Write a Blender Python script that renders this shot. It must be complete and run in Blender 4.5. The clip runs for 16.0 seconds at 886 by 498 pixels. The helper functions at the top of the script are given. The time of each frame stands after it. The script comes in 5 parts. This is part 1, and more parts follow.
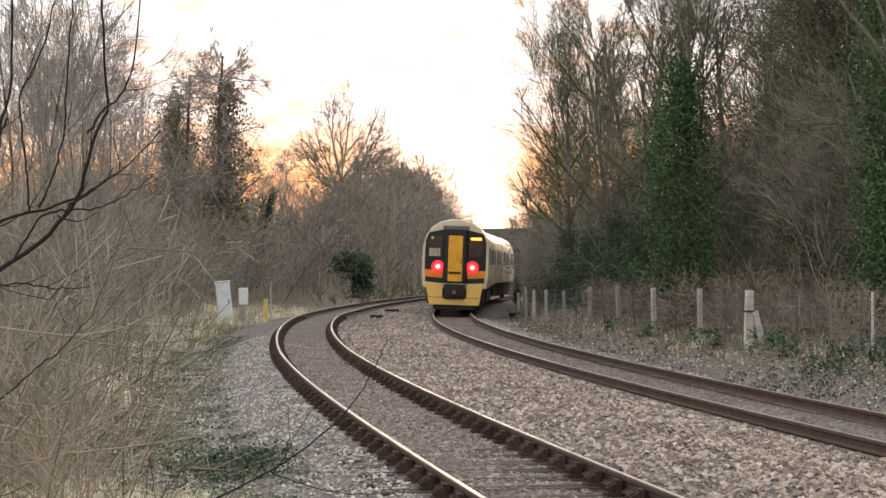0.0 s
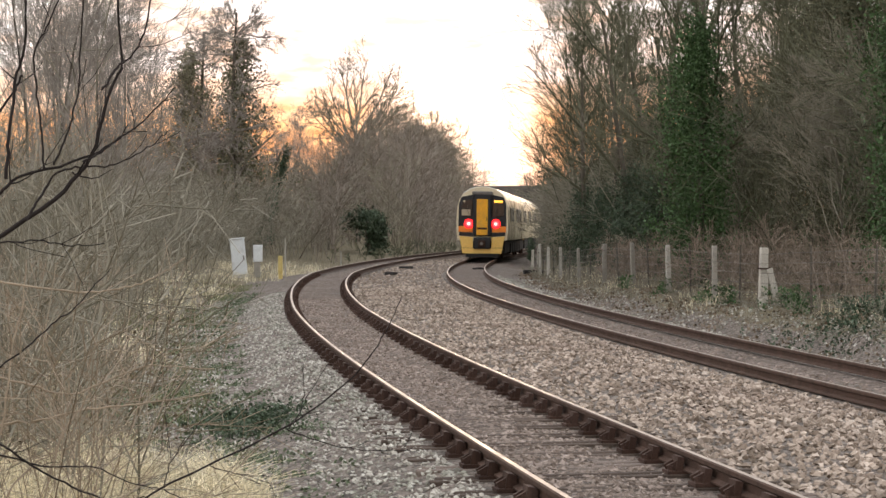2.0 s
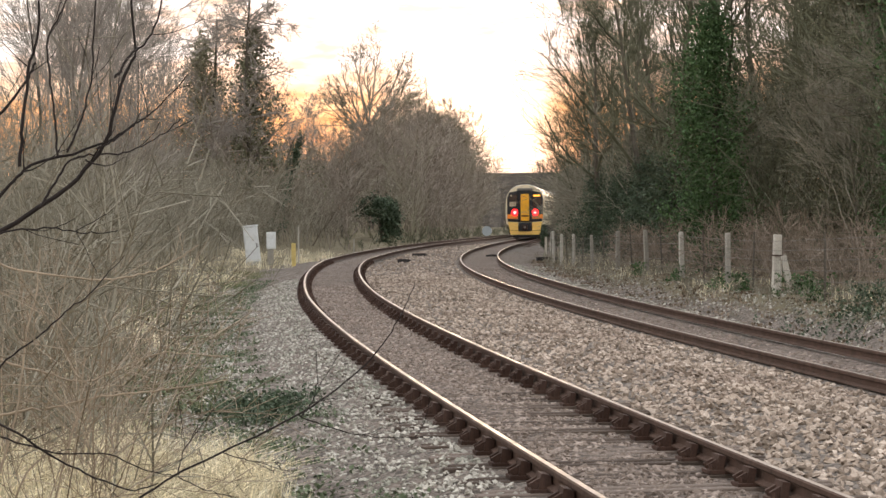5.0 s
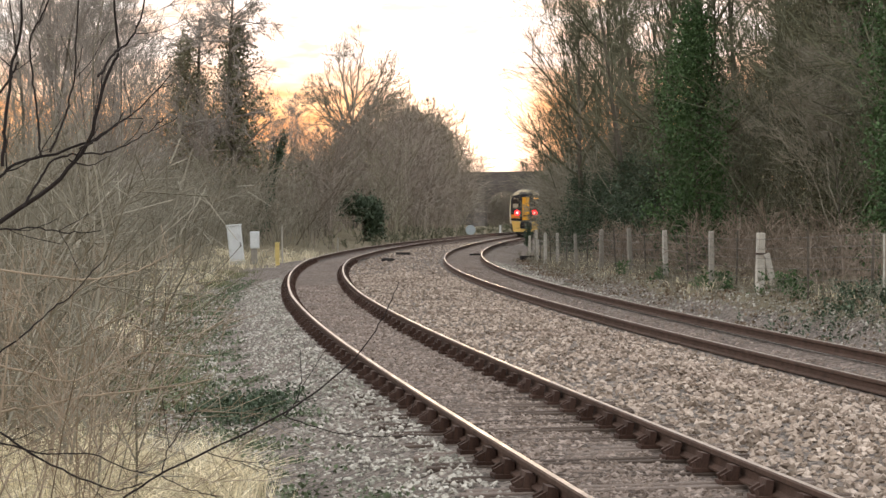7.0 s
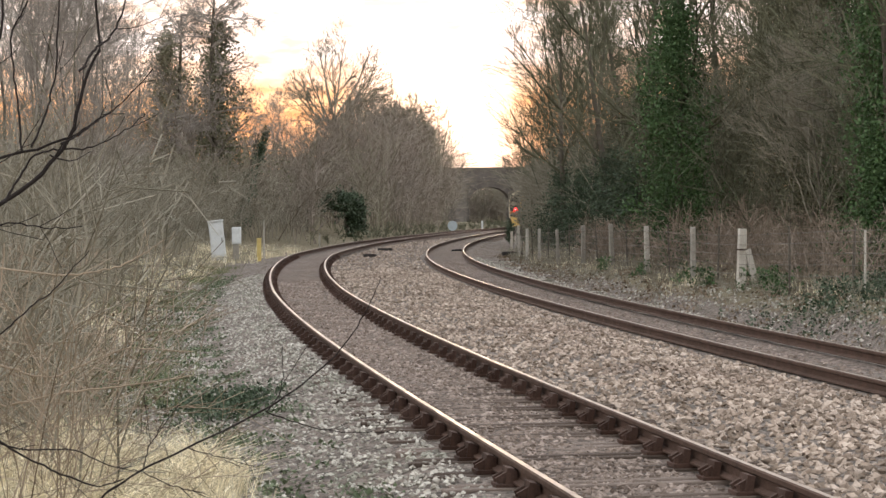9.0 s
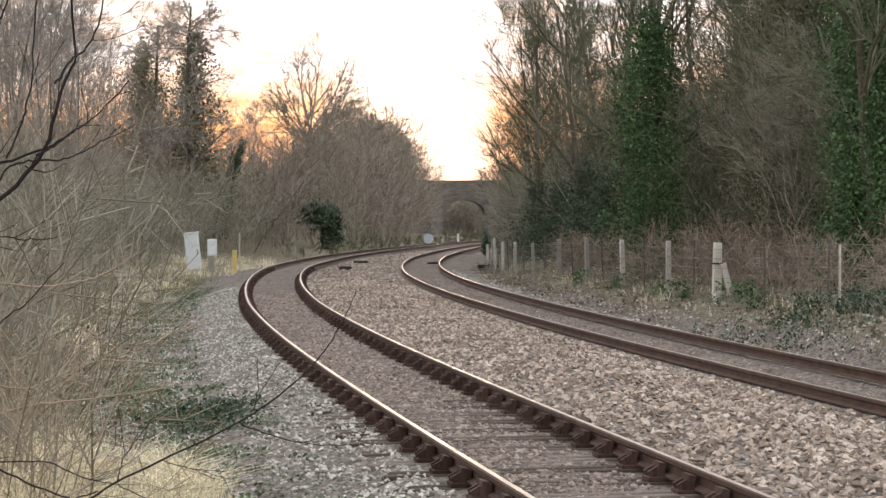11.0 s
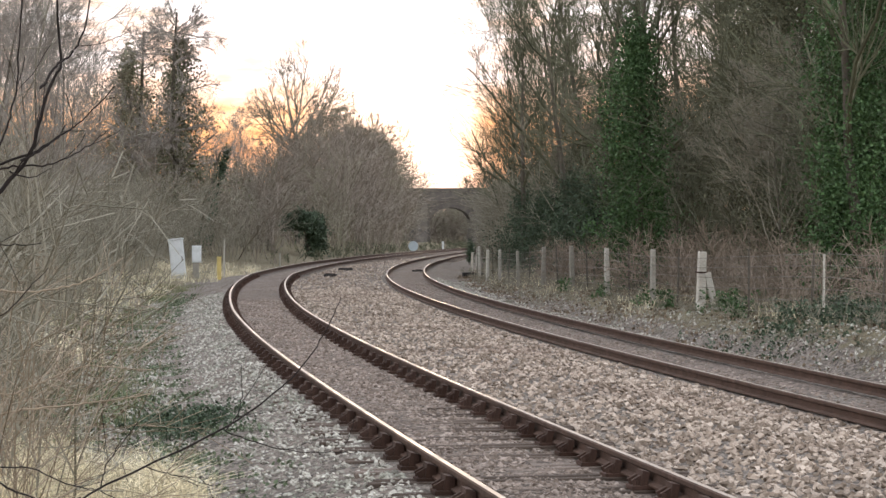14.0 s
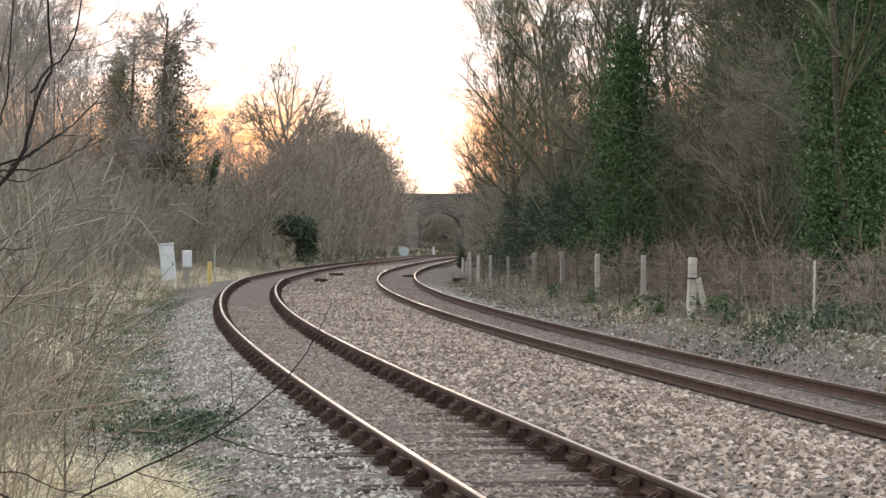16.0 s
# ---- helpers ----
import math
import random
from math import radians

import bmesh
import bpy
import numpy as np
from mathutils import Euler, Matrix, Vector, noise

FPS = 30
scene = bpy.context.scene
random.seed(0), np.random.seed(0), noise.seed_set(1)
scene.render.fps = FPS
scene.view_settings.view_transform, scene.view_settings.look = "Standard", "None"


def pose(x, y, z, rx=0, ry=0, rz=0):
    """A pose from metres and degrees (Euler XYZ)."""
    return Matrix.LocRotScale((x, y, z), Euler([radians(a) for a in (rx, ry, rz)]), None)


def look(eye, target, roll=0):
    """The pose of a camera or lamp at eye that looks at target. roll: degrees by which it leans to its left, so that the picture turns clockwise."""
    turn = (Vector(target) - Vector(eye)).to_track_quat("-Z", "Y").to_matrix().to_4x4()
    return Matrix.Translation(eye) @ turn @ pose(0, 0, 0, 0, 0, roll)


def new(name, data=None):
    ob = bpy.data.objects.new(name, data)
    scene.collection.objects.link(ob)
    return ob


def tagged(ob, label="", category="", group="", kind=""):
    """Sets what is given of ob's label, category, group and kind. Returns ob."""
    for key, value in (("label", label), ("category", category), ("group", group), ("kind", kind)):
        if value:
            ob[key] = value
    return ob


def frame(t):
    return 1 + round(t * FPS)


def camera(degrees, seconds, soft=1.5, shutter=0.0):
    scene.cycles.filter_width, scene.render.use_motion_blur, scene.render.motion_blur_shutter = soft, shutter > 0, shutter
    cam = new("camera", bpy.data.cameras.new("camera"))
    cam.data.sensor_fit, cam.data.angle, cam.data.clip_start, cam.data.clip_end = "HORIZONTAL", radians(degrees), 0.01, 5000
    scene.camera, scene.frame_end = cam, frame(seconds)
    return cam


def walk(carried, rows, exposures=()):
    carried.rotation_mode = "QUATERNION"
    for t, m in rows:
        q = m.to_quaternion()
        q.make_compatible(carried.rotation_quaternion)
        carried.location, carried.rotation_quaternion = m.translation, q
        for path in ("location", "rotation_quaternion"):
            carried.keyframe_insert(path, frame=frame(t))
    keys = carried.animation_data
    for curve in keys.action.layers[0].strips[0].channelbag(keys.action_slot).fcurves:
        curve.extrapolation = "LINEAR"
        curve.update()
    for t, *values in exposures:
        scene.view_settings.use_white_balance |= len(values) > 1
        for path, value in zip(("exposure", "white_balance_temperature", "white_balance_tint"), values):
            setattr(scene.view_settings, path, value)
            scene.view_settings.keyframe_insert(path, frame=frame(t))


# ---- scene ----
TURNS = [  # seconds, tilt, lean, turn
    (0.0, 90.468, 0.370, 1.203), (0.5, 90.221, 0.341, 1.311), (1.0, 89.864, 0.352, 1.224), (1.5, 89.534, 0.359, 1.324), (2.0, 89.227, 0.358, 1.619),
    (2.5, 89.094, 0.296, 1.903), (3.0, 88.967, 0.386, 2.041), (3.5, 88.770, 0.403, 2.014), (4.0, 88.822, 0.385, 2.006), (6.3, 88.867, 0.578, 1.851),
    (6.5, 88.826, 0.547, 1.677), (7.0, 88.822, 0.520, 1.528), (7.5, 88.756, 0.562, 1.478), (8.0, 88.632, 0.631, 1.273), (8.5, 88.621, 0.551, 1.125),
    (9.0, 88.695, 0.485, 1.005), (9.5, 88.790, 0.481, 0.853), (10.0, 88.908, 0.374, 0.582), (12.5, 89.207, 0.137, 0.145),
    (13.0, 89.279, 0.000, -0.000), (13.5, 89.321, -0.070, -0.107), (14.0, 89.282, -0.040, -0.128), (14.5, 89.240, -0.006, -0.176),
    (15.0, 89.339, -0.020, -0.242), (15.5, 89.482, -0.111, -0.276), (16.0, 89.440, -0.173, -0.398),
]

EYE = (0.0, 0.0, 1.94)
cam = camera(25.26, 16.0, soft=1.5)
walk(cam, [(t, pose(*EYE, tilt, lean, turn)) for t, tilt, lean, turn in TURNS],
     [(0.0, 0.46, 6560, 9), (3.5, 0.54, 6820, 8), (8.5, 0.56, 6720, 8), (12.5, 0.62, 6400, 7.5), (16.0, 0.62, 6320, 7.5)])

# ---- light: a bright thin winter overcast at sunset, the glow straight ahead ----
SUN_TURN = radians(-1.3)        # seen from above, to the left of the line of sight
SUN_UP = radians(2.0)
SUN_WAY = (math.sin(SUN_TURN) * math.cos(SUN_UP), math.cos(SUN_TURN) * math.cos(SUN_UP), math.sin(SUN_UP))
world = bpy.data.worlds.new("evening_sky")
scene.world = world
world.use_nodes = True
wn, wl = world.node_tree.nodes, world.node_tree.links
wn.clear()
w_out = wn.new("ShaderNodeOutputWorld")
w_sky = wn.new("ShaderNodeTexSky")
w_sky.sky_type, w_sky.sun_disc = "NISHITA", False
w_sky.sun_elevation, w_sky.sun_rotation = radians(0.4), SUN_TURN
w_sky.air_density, w_sky.dust_density, w_sky.ozone_density = 1.0, 2.0, 1.0
w_co = wn.new("ShaderNodeTexCoord")
w_sep = wn.new("ShaderNodeSeparateXYZ")
wl.new(w_co.outputs["Generated"], w_sep.inputs[0])


def sky_ramp(source, stops):
    r = wn.new("ShaderNodeValToRGB")
    els = r.color_ramp.elements
    els[0].position, els[0].color = stops[0][0], (*stops[0][1], 1)
    els[1].position, els[1].color = stops[-1][0], (*stops[-1][1], 1)
    for at, col in stops[1:-1]:
        els.new(at).color = (*col, 1)
    wl.new(source, r.inputs[0])
    return r.outputs[0]


# the veil of cloud: orange low down, white above, a little bluer overhead
veil = sky_ramp(w_sep.outputs["Z"], [(0.0, (0.70, 0.42, 0.25)), (0.040, (0.84, 0.43, 0.21)), (0.052, (0.90, 0.50, 0.27)), (0.064, (0.90, 0.68, 0.54)),
                                     (0.076, (0.95, 0.87, 0.84)), (0.11, (1.0, 0.97, 0.96)), (0.4, (1.0, 1.0, 1.03)), (1.0, (1.0, 1.02, 1.08))])
w_map = wn.new("ShaderNodeMapping")
w_map.inputs["Scale"].default_value = (22, 22, 90)
wl.new(w_co.outputs["Generated"], w_map.inputs[0])
w_noise = wn.new("ShaderNodeTexNoise")
w_noise.inputs["Scale"].default_value, w_noise.inputs["Detail"].default_value = 1.6, 5
wl.new(w_map.outputs[0], w_noise.inputs["Vector"])
streaks = sky_ramp(w_noise.outputs[0], [(0.36, (0.8, 0.68, 0.62)), (0.6, (1.15, 1.25, 1.35))])
w_mul = wn.new("ShaderNodeMix")
w_mul.data_type, w_mul.blend_type = "RGBA", "MULTIPLY"
w_mul.inputs["Factor"].default_value = 1.0
wl.new(veil, w_mul.inputs["A"])
wl.new(streaks, w_mul.inputs["B"])
# the brightest sky, over the place where the sun went down
w_dot = wn.new("ShaderNodeVectorMath")
w_dot.operation = "DOT_PRODUCT"
w_dot.inputs[1].default_value = SUN_WAY
wl.new(w_co.outputs["Generated"], w_dot.inputs[0])
w_arc = wn.new("ShaderNodeMath")
w_arc.operation = "ARCCOSINE"
wl.new(w_dot.outputs["Value"], w_arc.inputs[0])
halo = sky_ramp(w_arc.outputs[0], [(0.0, (1.2, 1.15, 1.05)), (0.033, (0.8, 0.78, 0.72)), (0.052, (0.10, 0.09, 0.09)), (0.12, (0.0, 0.0, 0.0))])
lights = []
for colour, strength in ((w_sky.outputs[0], 0.05), (w_mul.outputs["Result"], 1.0), (halo, 1.0)):
    b = wn.new("ShaderNodeBackground")
    wl.new(colour, b.inputs["Color"])
    b.inputs["Strength"].default_value = strength
    lights.append(b)
w_add, w_add2 = wn.new("ShaderNodeAddShader"), wn.new("ShaderNodeAddShader")
wl.new(lights[0].outputs[0], w_add.inputs[0])
wl.new(lights[1].outputs[0], w_add.inputs[1])
wl.new(w_add.outputs[0], w_add2.inputs[0])
wl.new(lights[2].outputs[0], w_add2.inputs[1])
wl.new(w_add2.outputs[0], w_out.inputs["Surface"])
sun = new("evening_sun", bpy.data.lights.new("evening_sun", "SUN"))
sun.data.energy, sun.data.angle, sun.data.color = 0.5, radians(12), (1.0, 0.72, 0.45)
sun.matrix_world = look((0, 0, 0), tuple(-a for a in SUN_WAY))


# ---- small makers ----
def mesh_of(name, V, F, mats=(), smooth=False, index=None):
    """A mesh from an array of corners and an array (or list of arrays) of faces."""
    me = bpy.data.meshes.new(name)
    V = np.asarray(V, float)
    Fs = F if isinstance(F, list) else [F]
    Fs = [np.asarray(f, np.int32) for f in Fs if len(f)]
    loops = np.concatenate([f.ravel() for f in Fs])
    sizes = np.concatenate([np.full(len(f), f.shape[1], np.int32) for f in Fs])
    me.vertices.add(len(V))
    me.vertices.foreach_set("co", V.astype(np.float32).ravel())
    me.loops.add(len(loops))
    me.loops.foreach_set("vertex_index", loops)
    me.polygons.add(len(sizes))
    me.polygons.foreach_set("loop_start", np.concatenate([[0], np.cumsum(sizes)[:-1]]).astype(np.int32))
    if index is not None:
        me.polygons.foreach_set("material_index", np.asarray(index, np.int32))
    me.polygons.foreach_set("use_smooth", np.full(len(sizes), smooth))
    me.update(calc_edges=True)
    for m in mats:
        me.materials.append(m)
    return me


def put(name, me, parent=None, label="", m=None):
    ob = new(name, me)
    if parent is not None:
        ob.parent = parent
    if m is not None:
        ob.matrix_basis = m
    if label:
        ob["label"] = label
    return ob


def part(name, bm, material, parent, label="", m=None, smooth=False):
    """Links a bmesh as one mesh object under a thing or a part."""
    me = bpy.data.meshes.new(name)
    bm.to_mesh(me)
    bm.free()
    me.materials.append(material)
    if smooth:
        me.polygons.foreach_set("use_smooth", [True] * len(me.polygons))
    return put(name, me, parent, label, m)


def box(sx, sy, sz, at=(0, 0, 0), bevel=0.0, turn=None):
    bm = bmesh.new()
    bmesh.ops.create_cube(bm, size=1, matrix=Matrix.Diagonal((sx, sy, sz, 1)))
    if bevel:
        bmesh.ops.bevel(bm, geom=bm.edges[:], offset=bevel, segments=2, affect="EDGES", profile=0.6)
    m = Matrix.Translation(at)
    if turn is not None:
        m = m @ turn
    bmesh.ops.transform(bm, matrix=m, verts=bm.verts)
    return bm


def add_box(bm, sx, sy, sz, at=(0, 0, 0), turn=None):
    m = Matrix.Translation(at)
    if turn is not None:
        m = m @ turn
    bmesh.ops.create_cube(bm, size=1, matrix=m @ Matrix.Diagonal((sx, sy, sz, 1)))
    return bm


def rod(r, length, at=(0, 0, 0), axis="Z", sides=10, bevel=0.0, r2=None):
    bm = bmesh.new()
    bmesh.ops.create_cone(bm, cap_ends=True, segments=sides, radius1=r, radius2=r if r2 is None else r2, depth=length)
    if bevel:
        bmesh.ops.bevel(bm, geom=[e for e in bm.edges if all(len(f.verts) > 4 for f in e.link_faces) or any(len(f.verts) > 4 for f in e.link_faces)], offset=bevel, segments=2, affect="EDGES")
    turn = {"Z": Matrix.Identity(4), "X": Matrix.Rotation(radians(90), 4, "Y"), "Y": Matrix.Rotation(radians(90), 4, "X")}[axis]
    bmesh.ops.transform(bm, matrix=Matrix.Translation(at) @ turn, verts=bm.verts)
    return bm


def thing(name, at, label, category, group="", kind="", turn=0):
    ob = new(name)
    ob.matrix_basis = pose(*at, 0, 0, turn)
    return tagged(ob, label, category, group, kind)


# ---- materials ----
def material(name, base, dark=None, scale=4.0, rough=0.85, metal=0.0, bump=0.3, fine=60.0, island=0.0, per_object=0.0, stain=None, stain_scale=0.7,
             stain_amount=0.5, spec=0.3, stretch=None, bump_distance=0.01):
    """Two scales of colour change, stains and relief on one Principled shader."""
    m = bpy.data.materials.new(name)
    m.use_nodes = True
    n, l = m.node_tree.nodes, m.node_tree.links
    b = n["Principled BSDF"]
    b.inputs["Roughness"].default_value, b.inputs["Metallic"].default_value = rough, metal
    b.inputs["Specular IOR Level"].default_value = spec
    co = n.new("ShaderNodeTexCoord")
    src = co.outputs["Object"]
    if stretch:
        mp = n.new("ShaderNodeMapping")
        mp.inputs["Scale"].default_value = stretch
        l.new(src, mp.inputs[0])
        src = mp.outputs[0]
    dark = dark or tuple(c * 0.6 for c in base)

    def noise_node(s, detail=6):
        t = n.new("ShaderNodeTexNoise")
        t.inputs["Scale"].default_value, t.inputs["Detail"].default_value, t.inputs["Roughness"].default_value = s, detail, 0.65
        l.new(src, t.inputs["Vector"])
        return t

    def mix(fac, a, c, blend="MIX"):
        x = n.new("ShaderNodeMix")
        x.data_type, x.blend_type = "RGBA", blend
        for socket, v in (("Factor", fac), ("A", a), ("B", c)):
            if isinstance(v, (int, float)):
                x.inputs[socket].default_value = v
            elif isinstance(v, tuple):
                x.inputs[socket].default_value = (*v[:3], 1)
            else:
                l.new(v, x.inputs[socket])
        return x.outputs["Result"]

    def ramp(v, lo, hi, a=0.0, z=1.0):
        r = n.new("ShaderNodeMapRange")
        for i, q in enumerate((lo, hi, a, z)):
            r.inputs[i + 1].default_value = q
        l.new(v, r.inputs[0])
        return r.outputs[0]

    big, small = noise_node(scale), noise_node(fine, 3)
    col = mix(ramp(big.outputs[0], 0.33, 0.67), dark, base)
    col = mix(0.35, col, mix(ramp(small.outputs[0], 0.3, 0.7), tuple(c * 0.55 for c in base), tuple(min(1, c * 1.45) for c in base)))
    if stain:
        col = mix(ramp(noise_node(stain_scale).outputs[0], 0.5, 0.66, 0.0, stain_amount), col, stain)
    for amount, node, sock in ((island, "ShaderNodeNewGeometry", "Random Per Island"), (per_object, "ShaderNodeObjectInfo", "Random")):
        if amount:
            g = n.new(node)
            hv = n.new("ShaderNodeHueSaturation")
            l.new(ramp(g.outputs[sock], 0, 1, 1 - amount, 1 + amount), hv.inputs["Value"])
            l.new(ramp(g.outputs[sock], 0, 1, 1 + amount * 0.3, 1 - amount * 0.3), hv.inputs["Saturation"])
            l.new(col, hv.inputs["Color"])
            col = hv.outputs[0]
    l.new(col, b.inputs["Base Color"])
    if bump:
        bp = n.new("ShaderNodeBump")
        bp.inputs["Strength"].default_value, bp.inputs["Distance"].default_value = bump, bump_distance
        l.new(small.outputs[0], bp.inputs["Height"])
        l.new(bp.outputs[0], b.inputs["Normal"])
    rr = ramp(big.outputs[0], 0.3, 0.7, min(1, rough + 0.08), max(0.02, rough - 0.1))
    l.new(rr, b.inputs["Roughness"])
    return m


def glow(name, color, strength):
    m = bpy.data.materials.new(name)
    m.use_nodes = True
    b = m.node_tree.nodes["Principled BSDF"]
    b.inputs["Base Color"].default_value = (*color, 1)
    b.inputs["Emission Color"].default_value = (*color, 1)
    b.inputs["Emission Strength"].default_value = strength
    return m


M_STONE = material("ballast_stone", (0.42, 0.335, 0.265), (0.20, 0.159, 0.128), 0.9, 0.9, fine=35, island=0.55, stain=(0.16, 0.11, 0.085), stain_scale=0.25)
M_STONE_GREY = material("cess_stone", (0.48, 0.45, 0.39), (0.30, 0.285, 0.245), 1.5, 0.9, fine=35, island=0.38, stain=(0.12, 0.15, 0.09), stain_scale=0.6)
M_STONE_DARK = material("oily_ballast", (0.29, 0.23, 0.19), (0.15, 0.117, 0.096), 1.2, 0.9, fine=35, island=0.5)
M_MOSS = material("mossy_weeds", (0.14, 0.175, 0.10), (0.075, 0.095, 0.055), 1.5, 0.8, fine=12, bump=0, island=0.5)
def bed_material(name, base, dark):
    """Packed small stones: a colour and a height of its own for each."""
    m = material(name, base, dark, 0.7, 0.95, fine=30, bump=0.5, bump_distance=0.02, stain=(0.15, 0.115, 0.09), stain_scale=0.25)
    n, l = m.node_tree.nodes, m.node_tree.links
    b = n["Principled BSDF"]
    co = n.new("ShaderNodeTexCoord")
    v = n.new("ShaderNodeTexVoronoi")
    v.inputs["Scale"].default_value = 19.0
    l.new(co.outputs["Object"], v.inputs["Vector"])
    grey = n.new("ShaderNodeRGBToBW")
    l.new(v.outputs["Color"], grey.inputs[0])
    span = n.new("ShaderNodeMapRange")
    span.inputs[1].default_value, span.inputs[2].default_value, span.inputs[3].default_value, span.inputs[4].default_value = 0.2, 0.8, 0.5, 1.5
    l.new(grey.outputs[0], span.inputs[0])
    hv = n.new("ShaderNodeHueSaturation")
    l.new(b.inputs["Base Color"].links[0].from_socket, hv.inputs["Color"])
    l.new(span.outputs[0], hv.inputs["Value"])
    l.new(hv.outputs[0], b.inputs["Base Color"])
    bp = n.new("ShaderNodeBump")
    bp.invert = True
    bp.inputs["Strength"].default_value, bp.inputs["Distance"].default_value = 1.0, 0.05
    l.new(v.outputs["Distance"], bp.inputs["Height"])
    l.new(b.inputs["Normal"].links[0].from_socket, bp.inputs["Normal"])
    l.new(bp.outputs[0], b.inputs["Normal"])
    return m


def ground_material():
    """Packed stones along the line that give way raggedly to earth and leaf litter, by the ground's own mark."""
    m = bed_material("stony_ground", (0.205, 0.172, 0.145), (0.115, 0.096, 0.082))
    n, l = m.node_tree.nodes, m.node_tree.links
    b = n["Principled BSDF"]
    mark = n.new("ShaderNodeAttribute")
    mark.attribute_name = "stony"
    co = n.new("ShaderNodeTexCoord")
    rag, soil, grit = (n.new("ShaderNodeTexNoise") for _ in range(3))
    for node, scale in ((rag, 3.0), (soil, 0.8), (grit, 16.0)):
        node.inputs["Scale"].default_value, node.inputs["Detail"].default_value = scale, 6
        l.new(co.outputs["Object"], node.inputs["Vector"])
    add = n.new("ShaderNodeMath")
    add.operation = "ADD"
    l.new(mark.outputs["Fac"], add.inputs[0])
    l.new(rag.outputs[0], add.inputs[1])
    cut = n.new("ShaderNodeMapRange")
    cut.inputs[1].default_value, cut.inputs[2].default_value = 0.93, 1.07
    l.new(add.outputs[0], cut.inputs[0])

    def mix(fac, a, c):
        x = n.new("ShaderNodeMix")
        x.data_type = "RGBA"
        for socket, v in (("Factor", fac), ("A", a), ("B", c)):
            if isinstance(v, tuple):
                x.inputs[socket].default_value = (*v, 1)
            else:
                l.new(v, x.inputs[socket])
        return x.outputs["Result"]
    earth = mix(grit.outputs[0], mix(soil.outputs[0], (0.10, 0.08, 0.055), (0.20, 0.165, 0.105)), mix(soil.outputs[0], (0.15, 0.15, 0.08), (0.27, 0.215, 0.15)))
    l.new(mix(cut.outputs[0], earth, b.inputs["Base Color"].links[0].from_socket), b.inputs["Base Color"])
    return m


M_GROUND = ground_material()
M_BED_DARK = bed_material("oily_ballast_bed", (0.19, 0.15, 0.125), (0.11, 0.085, 0.07))
M_TIMBER = material("sleeper_timber", (0.16, 0.122, 0.098), (0.065, 0.047, 0.038), 3, 0.9, fine=30, stretch=(1, 8, 8), per_object=0.5, bump=0.6)
M_RUST = material("rusty_steel", (0.098, 0.056, 0.039), (0.045, 0.028, 0.021), 5, 0.9, 0.0, fine=50, bump=0.4)
M_IRON = material("rusty_iron", (0.08, 0.043, 0.030), (0.035, 0.021, 0.016), 8, 0.8, 0.15, fine=50, per_object=0.3)
M_RAILTOP = material("polished_rail_head", (0.50, 0.42, 0.35), (0.30, 0.23, 0.18), 2, 0.45, 0.9, fine=20, bump=0.05, spec=0.5)
M_RAILDULL = material("dull_rail_head", (0.42, 0.35, 0.29), (0.27, 0.21, 0.17), 2, 0.45, 0.85, fine=20, bump=0.05, spec=0.4)
M_STRAW = material("dry_grass", (0.82, 0.70, 0.49), (0.60, 0.50, 0.34), 0.8, 0.9, fine=20, island=0.5, bump=0)
M_GRASS = material("green_grass", (0.21, 0.22, 0.11), (0.12, 0.125, 0.065), 0.8, 0.9, fine=20, island=0.5, bump=0)
M_BARK = material("grey_brown_bark", (0.12, 0.103, 0.08), (0.058, 0.05, 0.04), 2.5, 0.95, fine=25, bump=0.7, island=0.25)
# both browns are lightened, the far one most, as painted air haze
M_TWIG = material("brown_twigs", (0.268, 0.245, 0.188), (0.168, 0.154, 0.118), 0.25, 0.95, fine=6, bump=0, island=0.3)
M_TWIG_FAR = material("hazed_far_brown_twigs", (0.255, 0.215, 0.175), (0.165, 0.14, 0.115), 0.12, 0.95, fine=1.2, bump=0, island=0.16, stain=(0.235, 0.235, 0.15), stain_scale=0.05, stain_amount=0.8)
M_TWIG_OLIVE = material("olive_twigs", (0.145, 0.145, 0.09), (0.052, 0.053, 0.034), 0.5, 0.95, fine=6, bump=0, island=0.55)
M_BRACKEN = material("dead_bracken", (0.275, 0.218, 0.168), (0.165, 0.13, 0.10), 0.4, 0.95, fine=6, bump=0, island=0.5)
M_LITTER = material("fallen_leaves", (0.23, 0.17, 0.115), (0.10, 0.075, 0.052), 1.5, 0.9, fine=14, bump=0, island=0.7)
M_IVY_LOW = material("dusty_ground_ivy", (0.066, 0.098, 0.052), (0.032, 0.048, 0.028), 2.0, 0.6, fine=14, bump=0, island=0.6)
M_TWIG_GREY = material("grey_twigs", (0.33, 0.295, 0.26), (0.21, 0.188, 0.165), 0.4, 0.95, fine=6, bump=0, island=0.3)
M_TWIG_PALE = material("pale_twigs", (0.34, 0.27, 0.19), (0.2, 0.155, 0.115), 0.4, 0.95, fine=6, bump=0, island=0.45)
M_DARKTWIG = material("dark_twigs", (0.026, 0.019, 0.017), (0.013, 0.010, 0.009), 3, 0.9, fine=30, bump=0.2)
M_IVY = material("ivy_leaves", (0.072, 0.138, 0.043), (0.028, 0.056, 0.021), 0.9, 0.65, fine=9, bump=0, island=0.6)
# these two ivies are paled and browned to carry distance haze
M_IVY_DULL = material("hazed_dull_ivy_leaves", (0.17, 0.165, 0.095), (0.10, 0.098, 0.058), 0.9, 0.6, fine=9, bump=0, island=0.6)
